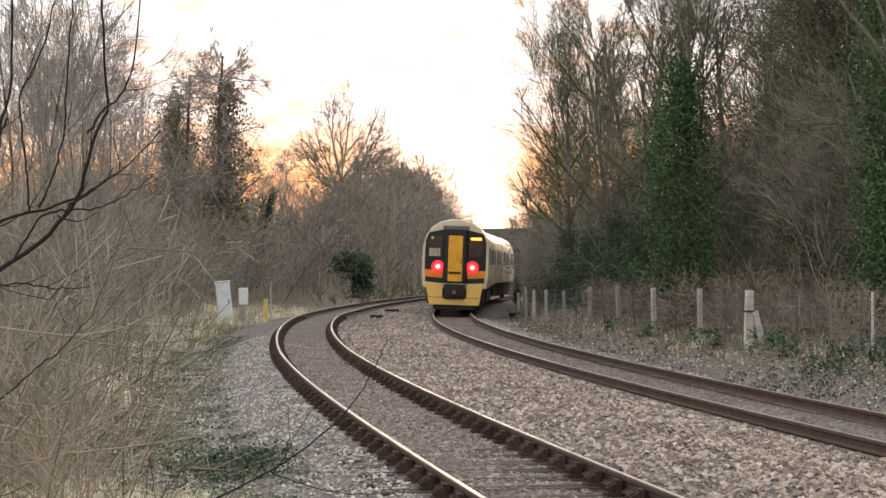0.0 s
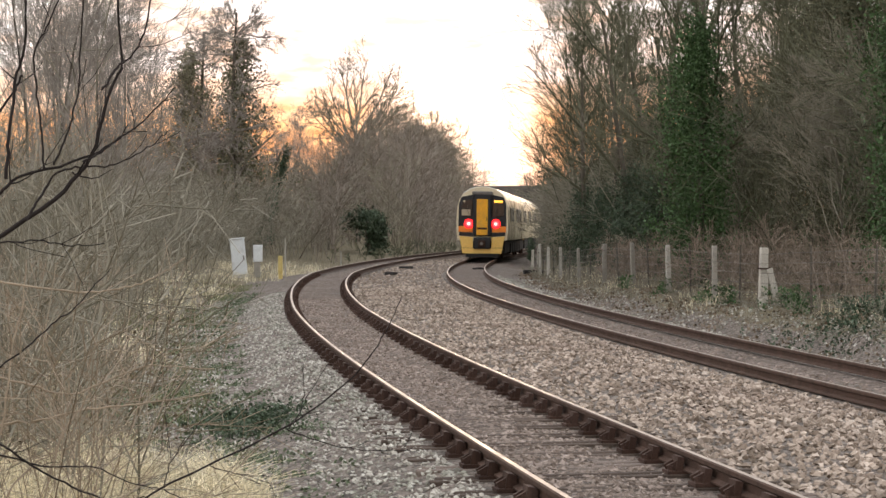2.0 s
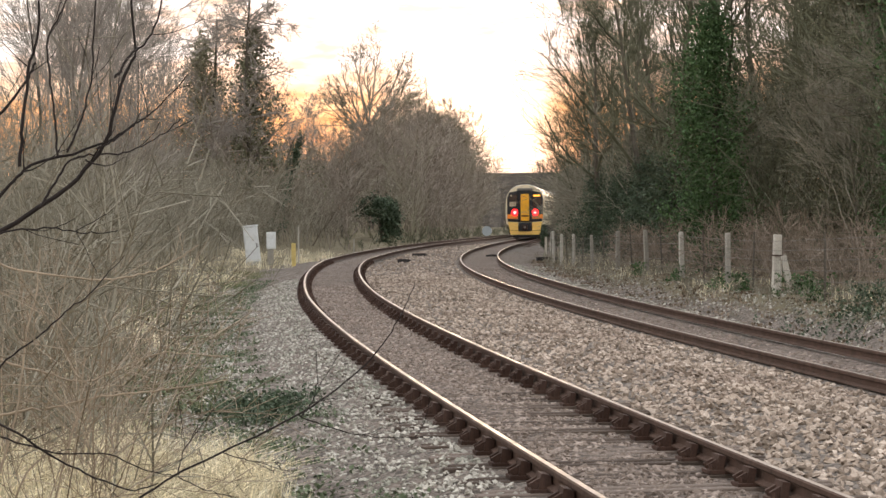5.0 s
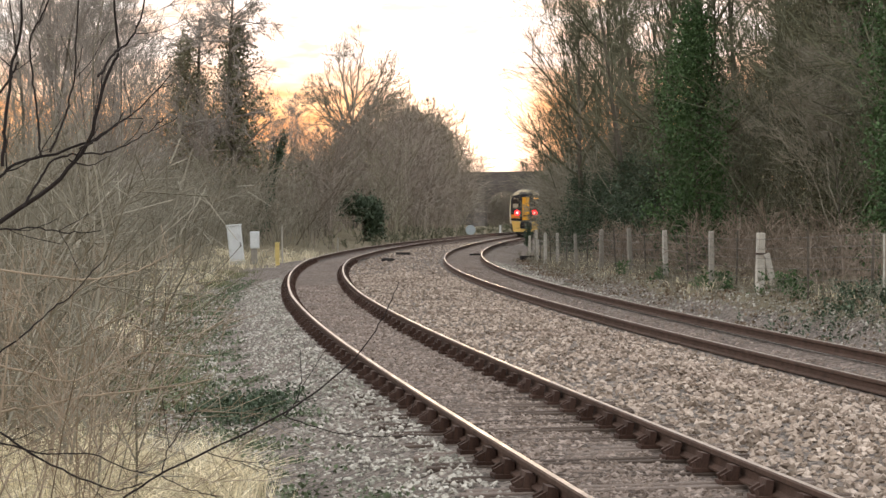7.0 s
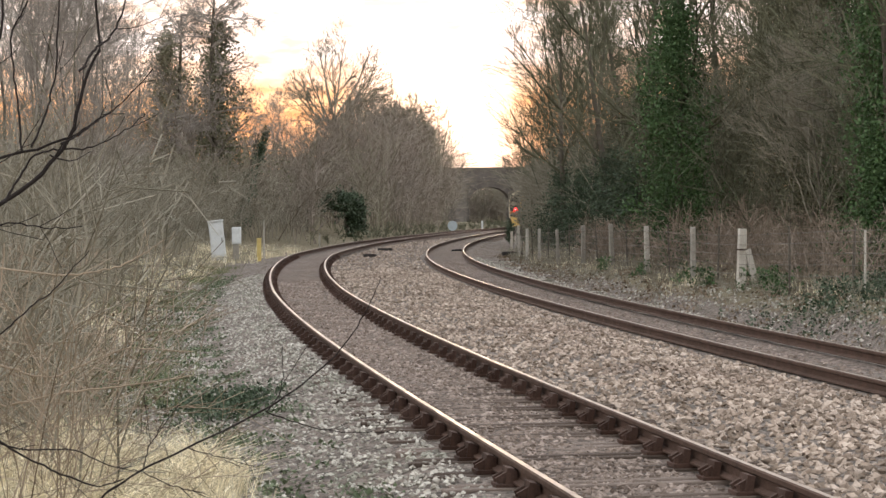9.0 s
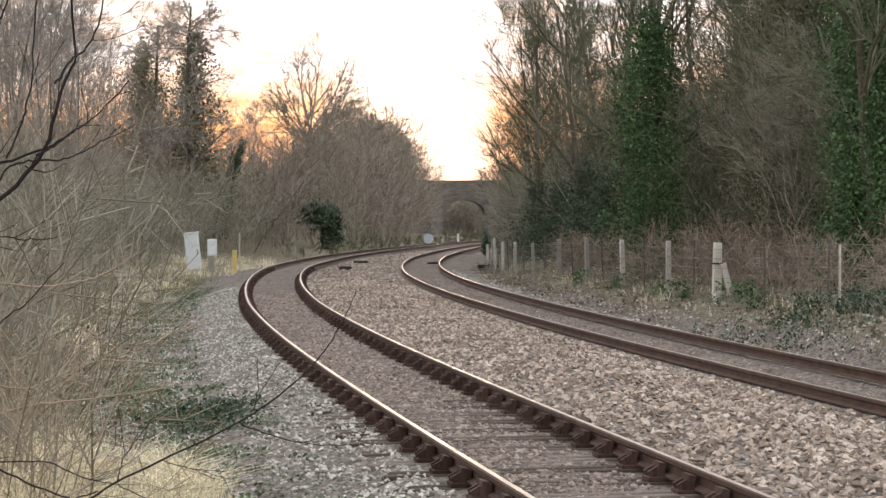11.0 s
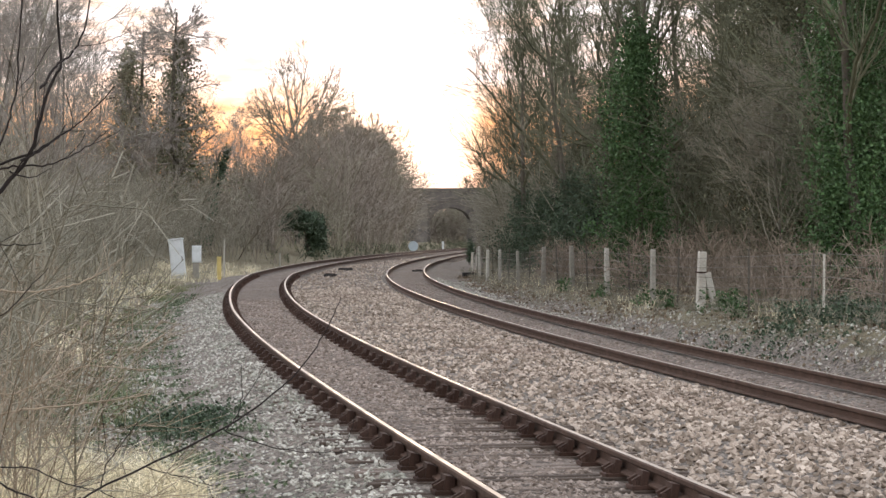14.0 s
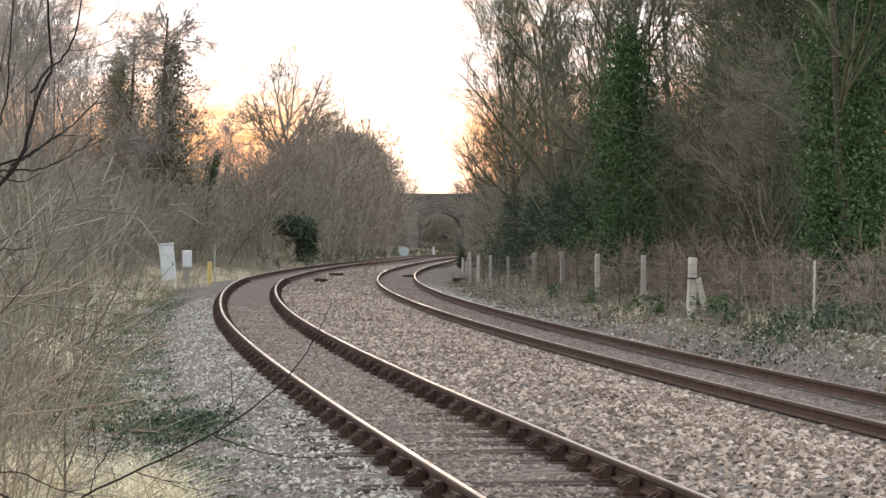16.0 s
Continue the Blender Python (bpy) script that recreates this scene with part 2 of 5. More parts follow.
M_IVY_HAZED = material("hazed_olive_ivy_leaves", (0.25, 0.235, 0.15), (0.15, 0.14, 0.088), 0.5, 0.6, fine=5, bump=0, island=0.45)
M_CONCRETE = material("weathered_concrete", (0.42, 0.39, 0.34), (0.27, 0.25, 0.21), 4, 0.9, fine=45, stain=(0.16, 0.17, 0.11), stain_scale=2.5, per_object=0.25)
M_WIRE = material("galvanised_wire", (0.22, 0.2, 0.18), None, 5, 0.6, 0.5, bump=0)
M_CABINET = material("pale_grey_paint", (0.78, 0.81, 0.81), (0.66, 0.69, 0.69), 2.5, 0.5, fine=30, bump=0.05, stain=(0.4, 0.41, 0.36), stain_scale=3, stain_amount=0.4)
M_YELLOWPOST = material("yellow_post_paint", (0.68, 0.53, 0.20), (0.5, 0.38, 0.14), 5, 0.7, fine=30, bump=0.1)
M_BRICK = material("sooty_brick", (0.165, 0.148, 0.132), (0.09, 0.08, 0.072), 0.8, 0.95, fine=6, stain=(0.2, 0.18, 0.15), stain_scale=0.4, per_object=0.15)
M_SIGNBACK = material("sign_grey", (0.47, 0.53, 0.55), (0.37, 0.43, 0.45), 3, 0.6, bump=0)
M_TY = material("train_yellow", (0.90, 0.41, 0.03), (0.76, 0.335, 0.025), 3, 0.4, fine=20, bump=0, stain=(0.3, 0.2, 0.1), stain_scale=2, stain_amount=0.4)
M_TCREAM = material("train_cream", (0.74, 0.62, 0.43), (0.60, 0.50, 0.35), 1.5, 0.3, fine=20, bump=0)
M_TBLACK = material("train_black", (0.02, 0.02, 0.022), None, 3, 0.4, fine=20, bump=0)
M_TUNDER = material("train_underframe", (0.035, 0.03, 0.028), (0.02, 0.018, 0.017), 3, 0.8, fine=20, bump=0.2)
M_TROOF = material("train_roof", (0.46, 0.44, 0.41), (0.34, 0.32, 0.29), 2, 0.3, fine=20, bump=0)
M_GLASS = material("dark_window_glass", (0.02, 0.022, 0.025), None, 2, 0.08, fine=5, bump=0, spec=0.6)
M_BLIND = material("window_blind", (0.5, 0.42, 0.3), None, 2, 0.8, bump=0)
# the same yellow, paler: the sky's reflection is in the colour
M_TYSKY = material("train_yellow_sky_sheen", (0.86, 0.53, 0.15), (0.76, 0.45, 0.12), 3, 0.3, fine=20, bump=0)
# train yellow with the tail lamps' red light mixed into its colour
M_TREDLIT = material("train_yellow_redlit", (0.95, 0.27, 0.035), (0.84, 0.22, 0.03), 3, 0.4, fine=20, bump=0)
M_THOOD = material("gangway_hood_grey", (0.17, 0.155, 0.14), (0.10, 0.09, 0.08), 3, 0.7, fine=20, bump=0)
# side glass lightened in colour for haze and the mirrored pale sky
M_SIDEGLASS = material("sky_pale_side_glass", (0.14, 0.115, 0.10), (0.10, 0.085, 0.075), 1.2, 0.3, fine=5, bump=0, spec=0.5)
M_DISPLAY = glow("amber_display", (1.0, 0.42, 0.05), 1.6)
M_TAIL = glow("tail_lamp_red", (1.0, 0.02, 0.025), 6.0)
M_TAILCORE = glow("tail_lamp_core", (1.0, 0.42, 0.36), 3.0)
# wider than the lamp: its red bloom as a glowing disc
M_TAILHALO = glow("tail_lamp_bloom", (1.0, 0.015, 0.02), 1.6)


# ---- the line of the railway ----
KNOT_S = [0, 20, 40, 60, 80, 100, 120, 145, 190, 260, 330, 400]
KNOT_K = [0.0010, 0.0025, 0.0027, 0.0037, 0.0028, 0.0007, -0.0004, 0.0007, 0.0003, -0.0016, -0.0028, -0.0010]
GAP_S = [0, 30, 60, 90, 120, 150, 400]
GAP_D = [5.4, 5.3, 5.0, 3.9, 3.2, 3.3, 3.4]
LEFT_UP = 0.13
S = np.arange(0, 430.01, 0.5)
_k = np.interp(S, KNOT_S, KNOT_K)
_h = -0.1942 + np.concatenate([[0], np.cumsum((_k[1:] + _k[:-1]) * 0.25)])
_x = 6.705 + np.concatenate([[0], np.cumsum(np.sin(_h[:-1]) * 0.5)])
_y = 13.0 + np.concatenate([[0], np.cumsum(np.cos(_h[:-1]) * 0.5)])
_back = np.arange(-60, 0, 0.5)
LINE_S = np.concatenate([_back, S])
LINE_X = np.concatenate([6.705 + np.sin(-0.1942) * _back, _x])
LINE_Y = np.concatenate([13.0 + np.cos(-0.1942) * _back, _y])
LINE_H = np.concatenate([np.full(len(_back), -0.1942), _h])


def on_line(s, off=0.0):
    """Place and heading on the line, off metres to the right of the right-hand track's middle."""
    x, y, h = (np.interp(s, LINE_S, a) for a in (LINE_X, LINE_Y, LINE_H))
    return x + off * np.cos(h), y - off * np.sin(h), h


def fall(s):
    """The line runs level at first, then falls gently towards the bridge."""
    s = np.asarray(s, float)
    a = np.clip(s - 75, 0, 60)
    return -(0.008 / 120) * a * a - 0.008 * np.clip(s - 135, 0, None)


def gap(s):
    return np.interp(s, GAP_S, GAP_D)


def line_of(x, y):
    """Along the line and to the right of it, for places on the plan."""
    x, y = np.atleast_1d(np.asarray(x, float)), np.atleast_1d(np.asarray(y, float))
    s, o = np.empty(len(x)), np.empty(len(x))
    for a in range(0, len(x), 4000):
        d = (x[a:a + 4000, None] - LINE_X[::2]) ** 2 + (y[a:a + 4000, None] - LINE_Y[::2]) ** 2
        i = d.argmin(1) * 2
        s[a:a + 4000] = LINE_S[i]
        o[a:a + 4000] = (x[a:a + 4000] - LINE_X[i]) * np.cos(LINE_H[i]) - (y[a:a + 4000] - LINE_Y[i]) * np.sin(LINE_H[i])
    return s, o


def waves(x, y, size, seed=0):
    """Smooth uneven relief, about -1 to 1."""
    rng = np.random.default_rng(seed)
    out = np.zeros_like(x)
    for i in range(7):
        a, p = rng.uniform(0, 6.28, 2)
        k = 6.28 / size * rng.uniform(0.6, 1.9)
        out += np.sin((x * math.cos(a) + y * math.sin(a)) * k + p)
    return out / 4


def ground_z(x, y):
    x, y = np.atleast_1d(np.asarray(x, float)), np.atleast_1d(np.asarray(y, float))
    s, o = line_of(x, y)
    d = gap(s)
    left, right = -o - d, o                       # out from each track's middle
    bed = -0.19 + LEFT_UP * np.clip(-o / d, 0, 1) # ballast between and under the rails
    heap = 0.10 * np.exp(-((o + d * 0.5) / 0.9) ** 2) * (d > 4)
    z = bed + heap
    zr = np.interp(right, [1.25, 1.9, 2.5, 3.4, 4.2, 7, 14, 30, 80], [-0.19, -0.34, -0.33, -0.02, 0.02, 0.3, 1.6, 4.0, 5.0])
    zr = zr + np.interp(right, [2.5, 3.3, 9], [0, 1, 0]) * np.interp(s, [15, 21, 28, 44, 50, 56, 75], [0.33, 0.28, 0.08, 0.03, -0.05, -0.2, -0.3])
    zl = np.interp(left, [1.25, 2.1, 3.2, 4.5, 7, 14, 30, 80], [-0.06, -0.30, -0.28, -0.02, 0.25, 0.7, 2.5, 4.0])
    zl = zl - np.interp(left, [2.5, 4.5, 9, 14], [0, 1, 1, 0]) * np.interp(s, [30, 58, 95, 120], [0, 0.26, 0.26, 0])
    z = np.where(right > 1.25, zr, np.where(left > 1.25, zl, z))
    out = np.maximum(right, left)
    amp = np.interp(out, [1.3, 2.2, 4, 8, 40], [0.0, 0.025, 0.09, 0.2, 0.8])
    return z + fall(s) + amp * waves(x, y, 5.0, 3) + amp * 0.5 * waves(x, y, 1.7, 4)


def ground_at(x, y):
    return float(ground_z(x, y)[0])


def make_ground():
    xs = np.concatenate([-np.geomspace(1500, 24, 14), np.arange(-22, 22, 0.4), np.geomspace(24, 1500, 14)])
    ys = np.concatenate([-np.geomspace(400, 6, 10), np.arange(-4, 80, 0.4), np.arange(80, 220, 1.5), np.arange(222, 440, 6), np.geomspace(450, 2500, 10)])
    X, Y = np.meshgrid(xs, ys)
    Z = ground_z(X.ravel(), Y.ravel())
    far = np.clip((np.hypot(X, Y).ravel() - 450) / 300, 0, 1)
    Z = Z * (1 - far) + 2.0 * far
    V = np.stack([X.ravel(), Y.ravel(), Z], 1)
    ny, nx = X.shape
    i = np.arange(ny * nx).reshape(ny, nx)
    F = np.stack([i[:-1, :-1], i[:-1, 1:], i[1:, 1:], i[1:, :-1]], -1).reshape(-1, 4)
    s, o = line_of(V[:, 0], V[:, 1])
    inside = np.minimum(3.0 - o, o + gap(s) + 3.4)
    stony = np.clip(0.5 + inside * 0.8, 0, 1) * ((s > -55) & (s < 425))
    me = mesh_of("ground", V, F, (M_GROUND,), True)
    me.attributes.new("stony", "FLOAT", "POINT").data.foreach_set("value", stony.astype(np.float32))
    tagged(put("ground", me), "brown winter earth with a ballasted railway bed along it", "ground", kind="structure")


make_ground()


# ---- the two tracks ----
RAIL = [(-0.021, 0.0), (0.021, 0.0), (0.036, -0.009), (0.036, -0.040), (0.010, -0.055), (0.010, -0.115), (0.060, -0.135), (0.060, -0.148),
        (-0.060, -0.148), (-0.060, -0.135), (-0.010, -0.115), (-0.010, -0.055), (-0.036, -0.040), (-0.036, -0.009)]


def rail_mesh(off_fn, up, s0, s1, top):
    st = np.concatenate([np.arange(s0, min(160, s1), 1.0), np.arange(max(160, s0), s1 + 0.1, 4.0)])
    prof = np.array(RAIL)
    x, y, h = on_line(st, off_fn(st))
    V = np.stack([x[:, None] + prof[None, :, 0] * np.cos(h)[:, None], y[:, None] - prof[None, :, 0] * np.sin(h)[:, None],
                  up + fall(st)[:, None] + np.repeat(prof[None, :, 1], len(st), 0)], -1).reshape(-1, 3)
    n, k = len(st), len(prof)
    i = np.arange(n * k).reshape(n, k)
    j = np.roll(i, -1, 1)
    F = np.stack([i[:-1], j[:-1], j[1:], i[1:]], -1)
    index = np.zeros(F.shape[:2], int)
    index[:, 0] = 1
    return mesh_of("rail", V, F[..., ::-1].reshape(-1, 4), (M_RUST, top), False, index.ravel())


def sleeper_mesh():
    bm = bmesh.new()
    for y, wide, top, skew in ((-0.088, 0.070, 0.0, 0.3), (-0.008, 0.078, -0.006, -0.25), (0.082, 0.088, 0.003, 0.15)):      # split along the grain
        add_box(bm, 2.6 - abs(y) * 0.5, wide, 0.13, (y * 0.4, y, top - 0.065), Matrix.Rotation(radians(skew), 4, "Z"))
    bmesh.ops.bevel(bm, geom=bm.edges[:], offset=0.008, segments=1, affect="EDGES")
    me = bpy.data.meshes.new("sleeper")
    bm.to_mesh(me)
    bm.free()
    me.materials.append(M_TIMBER)
    return me


def chair_mesh():
    """Cast-iron rail chair: base plate, an outer and an inner jaw and a key."""
    bm = box(0.36, 0.19, 0.035, (0, 0, 0.0175), 0.006)
    for sx in (-1, 1):
        add_box(bm, 0.055, 0.17, 0.115, (sx * 0.08, 0, 0.085), Matrix.Rotation(radians(-10 * sx), 4, "Y"))
        for dy in (-0.05, 0.05):
            add_box(bm, 0.085, 0.028, 0.075, (sx * 0.125, dy, 0.06), Matrix.Rotation(radians(28 * sx), 4, "Y"))
        bmesh.ops.create_cone(bm, cap_ends=True, segments=6, radius1=0.022, radius2=0.018, depth=0.05, matrix=Matrix.Translation((sx * 0.15, 0.055, 0.05)))
    add_box(bm, 0.05, 0.2, 0.07, (-0.05, 0.02, 0.09))
    me = bpy.data.meshes.new("rail_chair")
    bm.to_mesh(me)
    bm.free()
    me.materials.append(M_IRON)
    return me


def make_tracks():
    rng = random.Random(4)
    sl, ch = sleeper_mesh(), chair_mesh()
    for which, up, mid in (("left", LEFT_UP, lambda s: -gap(s)), ("right", 0.0, lambda s: 0 * s)):
        track = tagged(new("railway_track_1" if which == "left" else "railway_track_2"),
                       "curving track of shiny-topped rusty rails on timber sleepers" if which == "left" else "curving track of rusty rails half sunk in ballast",
                       "railway track", "tracks of the line", "structure")
        for side in (-0.7525, 0.7525):
            put("rail", rail_mesh(lambda s, a=side: mid(s) + a, up, -20.0, 420.0, M_RAILTOP if which == "left" else M_RAILDULL), track, "rusty steel rail with a worn bright top")
        st = np.arange(-20, 180, 0.8)
        across = np.linspace(-0.71, 0.71, 6)
        cx, cy, ch_ = on_line(st, mid(st))
        X = cx[:, None] + across * np.cos(ch_)[:, None]
        Y = cy[:, None] - across * np.sin(ch_)[:, None]
        V = np.stack([X.ravel(), Y.ravel(), ground_z(X.ravel(), Y.ravel()) + 0.004 + 0.010 * waves(X.ravel(), Y.ravel(), 1.1, 15)], 1)
        q = np.arange(len(V)).reshape(X.shape)
        F = np.stack([q[:-1, :-1], q[:-1, 1:], q[1:, 1:], q[1:, :-1]], -1).reshape(-1, 4)
        put("oily_bed", mesh_of("oily_bed", V, F, (M_BED_DARK,), True), track, "dark oily ballast between the rails")
        s = -6.0
        while s < 100:
            o = float(mid(np.array(s)))
            x, y, h = on_line(s, o)
            a = -math.degrees(float(h)) + rng.uniform(-0.7, 0.7)
            sink = (0.006 if s < 7 else 0.006 - 0.036 * min(1.0, (s - 7) / 11)) if which == "left" else -0.03
            put("sleeper", sl, track, m=pose(float(x), float(y), up + float(fall(s)) - 0.183 + sink + rng.uniform(-0.006, 0.006), 0, 0, a))
            if s < 62 and which == "left":
                for side in (-0.7525, 0.7525):
                    x, y, h = on_line(s, o + side)
                    put("rail_chair", ch, track, m=pose(float(x), float(y), up + float(fall(s)) - 0.186 + max(sink, -0.02) * 0.5, 0, 0, a + (180 if side > 0 else 0)))
            s += 0.735
        s = 100.0
        bm = bmesh.new()
        while s < 200:
            x, y, h = on_line(s, float(mid(np.array(s))))
            add_box(bm, 2.6, 0.25, 0.1, (float(x), float(y), up + float(fall(s)) - 0.235), Matrix.Rotation(-float(h), 4, "Z"))
            s += 0.735
        ob = part("far_sleepers", bm, M_TIMBER, track, "timber sleepers far along the line")
        tagged(ob, kind="stuff")


make_tracks()


# ---- the road bridge ----
def make_bridge():
    BY, BX, TURN = 380.0, 2.0, 4.0
    br = thing("road_bridge", (BX, BY, 0), "dark brick road bridge with one round arch over the line", "bridge", turn=TURN)
    HALF, THICK, SPAN, SPRING, CROWN, STRING, TOP = 30.0, 7.0, 3.85, 2.4, 5.1, 6.4, 8.7
    arch = [(SPAN * math.cos(a), SPRING + (CROWN - SPRING) * math.sin(a)) for a in np.linspace(0, math.pi, 21)]
    bm = bmesh.new()
    outline = [(HALF, -5), (HALF, STRING)] + [(-HALF, STRING), (-HALF, -5), (-SPAN, -5)] + arch[::-1] + [(SPAN, -5)]
    fr = [bm.verts.new((x, -THICK / 2, z)) for x, z in outline]
    bk = [bm.verts.new((x, THICK / 2, z)) for x, z in outline]
    # front and back as strips over the arch
    def strips(vs):
        tl, tr = vs[2], vs[1]
        ring = vs[4:]                             # from left foot over the arch to right foot
        top = [bm.verts.new((v.co.x, v.co.y, STRING)) for v in ring[1:-1]]
        bm.faces.new((vs[3], ring[0], ring[1], top[0], tl))
        for q in range(len(top) - 1):
            bm.faces.new((ring[q + 1], ring[q + 2], top[q + 1], top[q]))
        bm.faces.new((ring[-1], vs[0], tr, top[-1], ring[-2]))
    strips(fr)
    strips(bk)
    for q in range(4, len(fr) - 1):
        bm.faces.new((fr[q], bk[q], bk[q + 1], fr[q + 1]))
    bm.faces.new((fr[1], bk[1], bk[2], fr[2]))
    bm.faces.new((fr[0], bk[0], bk[1], fr[1]))
    bm.faces.new((fr[2], bk[2], bk[3], fr[3]))
    bmesh.ops.recalc_face_normals(bm, faces=bm.faces)
    part("wall", bm, M_BRICK, br)
    for y in (-THICK / 2 + 0.25, THICK / 2 - 0.25):
        part("parapet", box(HALF * 2, 0.45, TOP - STRING - 0.25, (0, y, (TOP + STRING + 0.02) / 2), 0.03), M_BRICK, br)
        part("coping", box(HALF * 2, 0.62, 0.22, (0, y, TOP + 0.02), 0.05), M_BRICK, br, "weathered coping stones along the parapet")
        part("string_course", box(HALF * 2, 0.75, 0.24, (0, y, STRING), 0.04), M_BRICK, br, "projecting brick string course")
    ring = bmesh.new()
    for a0, a1 in zip(np.linspace(0, math.pi, 33)[:-1], np.linspace(0, math.pi, 33)[1:]):
        a = (a0 + a1) / 2
        px, pz = SPAN * math.cos(a), SPRING + (CROWN - SPRING) * math.sin(a)
        nx, nz = math.cos(a) / SPAN, math.sin(a) / (CROWN - SPRING)
        k = math.hypot(nx, nz)
        ang = math.atan2(nx / k, nz / k)
        add_box(ring, 0.34, 0.3, 0.62, (px + nx / k * 0.30, -THICK / 2 - 0.02, pz + nz / k * 0.30), Matrix.Rotation(ang, 4, "Y"))
    part("arch_ring", ring, M_BRICK, br, "ring of darker voussoirs round the arch")
    for x in (-SPAN - 1.7, SPAN + 1.7):
        part("buttress", box(2.2, 0.9, STRING + 5.0, (x, -THICK / 2 - 0.4, (STRING - 5.6) / 2), 0.05), M_BRICK, br)


make_bridge()


# ---- the fence along the right-hand side ----
POST_S = [8.0, 28.75, 33.0, 38.25, 43.5, 48.5, 54.0, 60.0, 65.5, 71.0, 77.0]
FENCE = 3.75


def fence_off(s):
    """The fence draws in towards the line as it goes."""
    return np.interp(s, [44, 48.5, 54, 60, 66, 71], [FENCE, 3.62, 3.48, 3.35, 3.2, 3.1])


def fence_place(s):
    x, y, h = on_line(s, fence_off(s))
    return float(x), float(y), -math.degrees(float(h))


def concrete_post(width=0.125, tall=1.31):
    bm = bmesh.new()
    bmesh.ops.create_cube(bm, size=1, matrix=Matrix.Translation((0, 0, tall / 2 - 0.2)) @ Matrix.Diagonal((width, width, tall + 0.4, 1)))
    for v in bm.verts:
        if v.co.z > 1:
            v.co.x *= 0.82
            v.co.y *= 0.82
    bmesh.ops.bevel(bm, geom=bm.edges[:], offset=0.014, segments=1, affect="EDGES")
    for z in (0.35, 0.8, 1.2):
        bmesh.ops.create_cone(bm, cap_ends=True, segments=6, radius1=0.012, radius2=0.012, depth=width + 0.03, matrix=Matrix.Translation((0, 0, z)) @ Matrix.Rotation(radians(90), 4, "X"))
    me = bpy.data.meshes.new("post")
    bm.to_mesh(me)
    bm.free()
    me.materials.append(M_CONCRETE)
    return me


M_PALECONC = material("pale_concrete", (0.58, 0.54, 0.47), (0.42, 0.39, 0.33), 4, 0.9, fine=45, stain=(0.3, 0.28, 0.22), stain_scale=2.5)


def make_fence():
    rng = random.Random(11)
    fence = tagged(new("fence"), "old concrete post and wire mesh fence beside the line", "fence")
    post = concrete_post()
    tops = []
    for s in POST_S:
        x, y, a = fence_place(s)
        z = ground_at(x, y)
        up = z - 0.03
        thick = rng.uniform(0.95, 1.15)
        if s == 28.75:
            ob = put("straining_post", concrete_post(0.19, 1.30), fence, "thick pale concrete straining post with a raking strut", pose(x, y, up, 0, 1.5, a))
            bm = box(0.13, 0.14, 1.08, (0, 0, 0.36), 0.015)
            bmesh.ops.transform(bm, matrix=pose(0.33, -0.06, 0, 0, -15, 0), verts=bm.verts)
            part("strut", bm, M_PALECONC, ob, "raking concrete strut")
            bm = box(0.12, 0.13, 0.32, (0, 0, 0.06), 0.02)
            bmesh.ops.transform(bm, matrix=pose(-0.06, -0.14, 0, 0, 9, 0), verts=bm.verts)
            part("foot_block", bm, M_PALECONC, ob, "chipped concrete foot")
            part("tie_band", box(0.25, 0.25, 0.035, (0.02, 0, 0.86), 0.01), M_IRON, ob, "rusty wire band")
        else:
            put("post", post, fence, m=pose(x, y, up, rng.uniform(-1.5, 1.5), rng.uniform(-2.5, 2.5), a) @ Matrix.Diagonal((thick, thick, rng.uniform(0.95, 1.04), 1)))
        tops.append((s, up))
        if s == 28.75:
            ob.data.materials[0] = M_PALECONC
    # slim stakes between the posts
    stake = rod(0.022, 1.6, (0, 0, 0.55), sides=6)
    me = bpy.data.meshes.new("stake")
    stake.to_mesh(me)
    stake.free()
    me.materials.append(M_BARK)
    for (sa, ua), (sb, ub) in zip(tops[:-1], tops[1:]):
        n = max(1, round((sb - sa) / 3.6) - 1)
        for k in range(n):
            q = (k + 1) / (n + 1)
            x, y, a = fence_place(sa + (sb - sa) * q + rng.uniform(-0.2, 0.2))
            put("stake", me, fence, m=pose(x, y, ua + (ub - ua) * q, rng.uniform(-2, 2), rng.uniform(-3, 3), a))
    sx, sy, sa = fence_place(21.0)
    bm = rod(0.022, 1.7, (0, 0, 0.3), sides=8)
    part("slim_post", bm, M_PALECONC, fence, "slim pale metal post", pose(sx, sy, ground_at(sx, sy), 1, 0, sa))
    # wires, strand by strand, and the netting's uprights
    ss = np.arange(POST_S[0], POST_S[-1], 1.0)
    base = np.interp(ss, [tops[0][0], 21.0, *[t[0] for t in tops[1:]]], [tops[0][1], ground_at(sx, sy), *[t[1] for t in tops[1:]]])
    x, y, h = on_line(ss, fence_off(ss) - 0.07)
    for z in (0.12, 0.34, 0.55, 0.76, 0.96, 1.16):
        P = np.stack([x, y, base + z - 0.012 * np.sin((ss - ss[0]) * 1.05) ** 2], 1)
        V, F = tube_arrays(P[None], np.full((1, len(ss)), 0.0042), 4)
        put("wire", mesh_of("wire", V, F, (M_WIRE,)), fence, "thin rusting fence wire")
    st = np.arange(POST_S[0], 60, 0.16)
    xx, yy, hh = on_line(st, fence_off(st) - 0.07)
    bb = np.interp(st, ss, base)
    P = np.stack([np.stack([xx, yy, bb + 0.1], 1), np.stack([xx, yy, bb + 1.16], 1)], 1)
    V, F = tube_arrays(P, np.full((len(st), 2), 0.0022), 3)
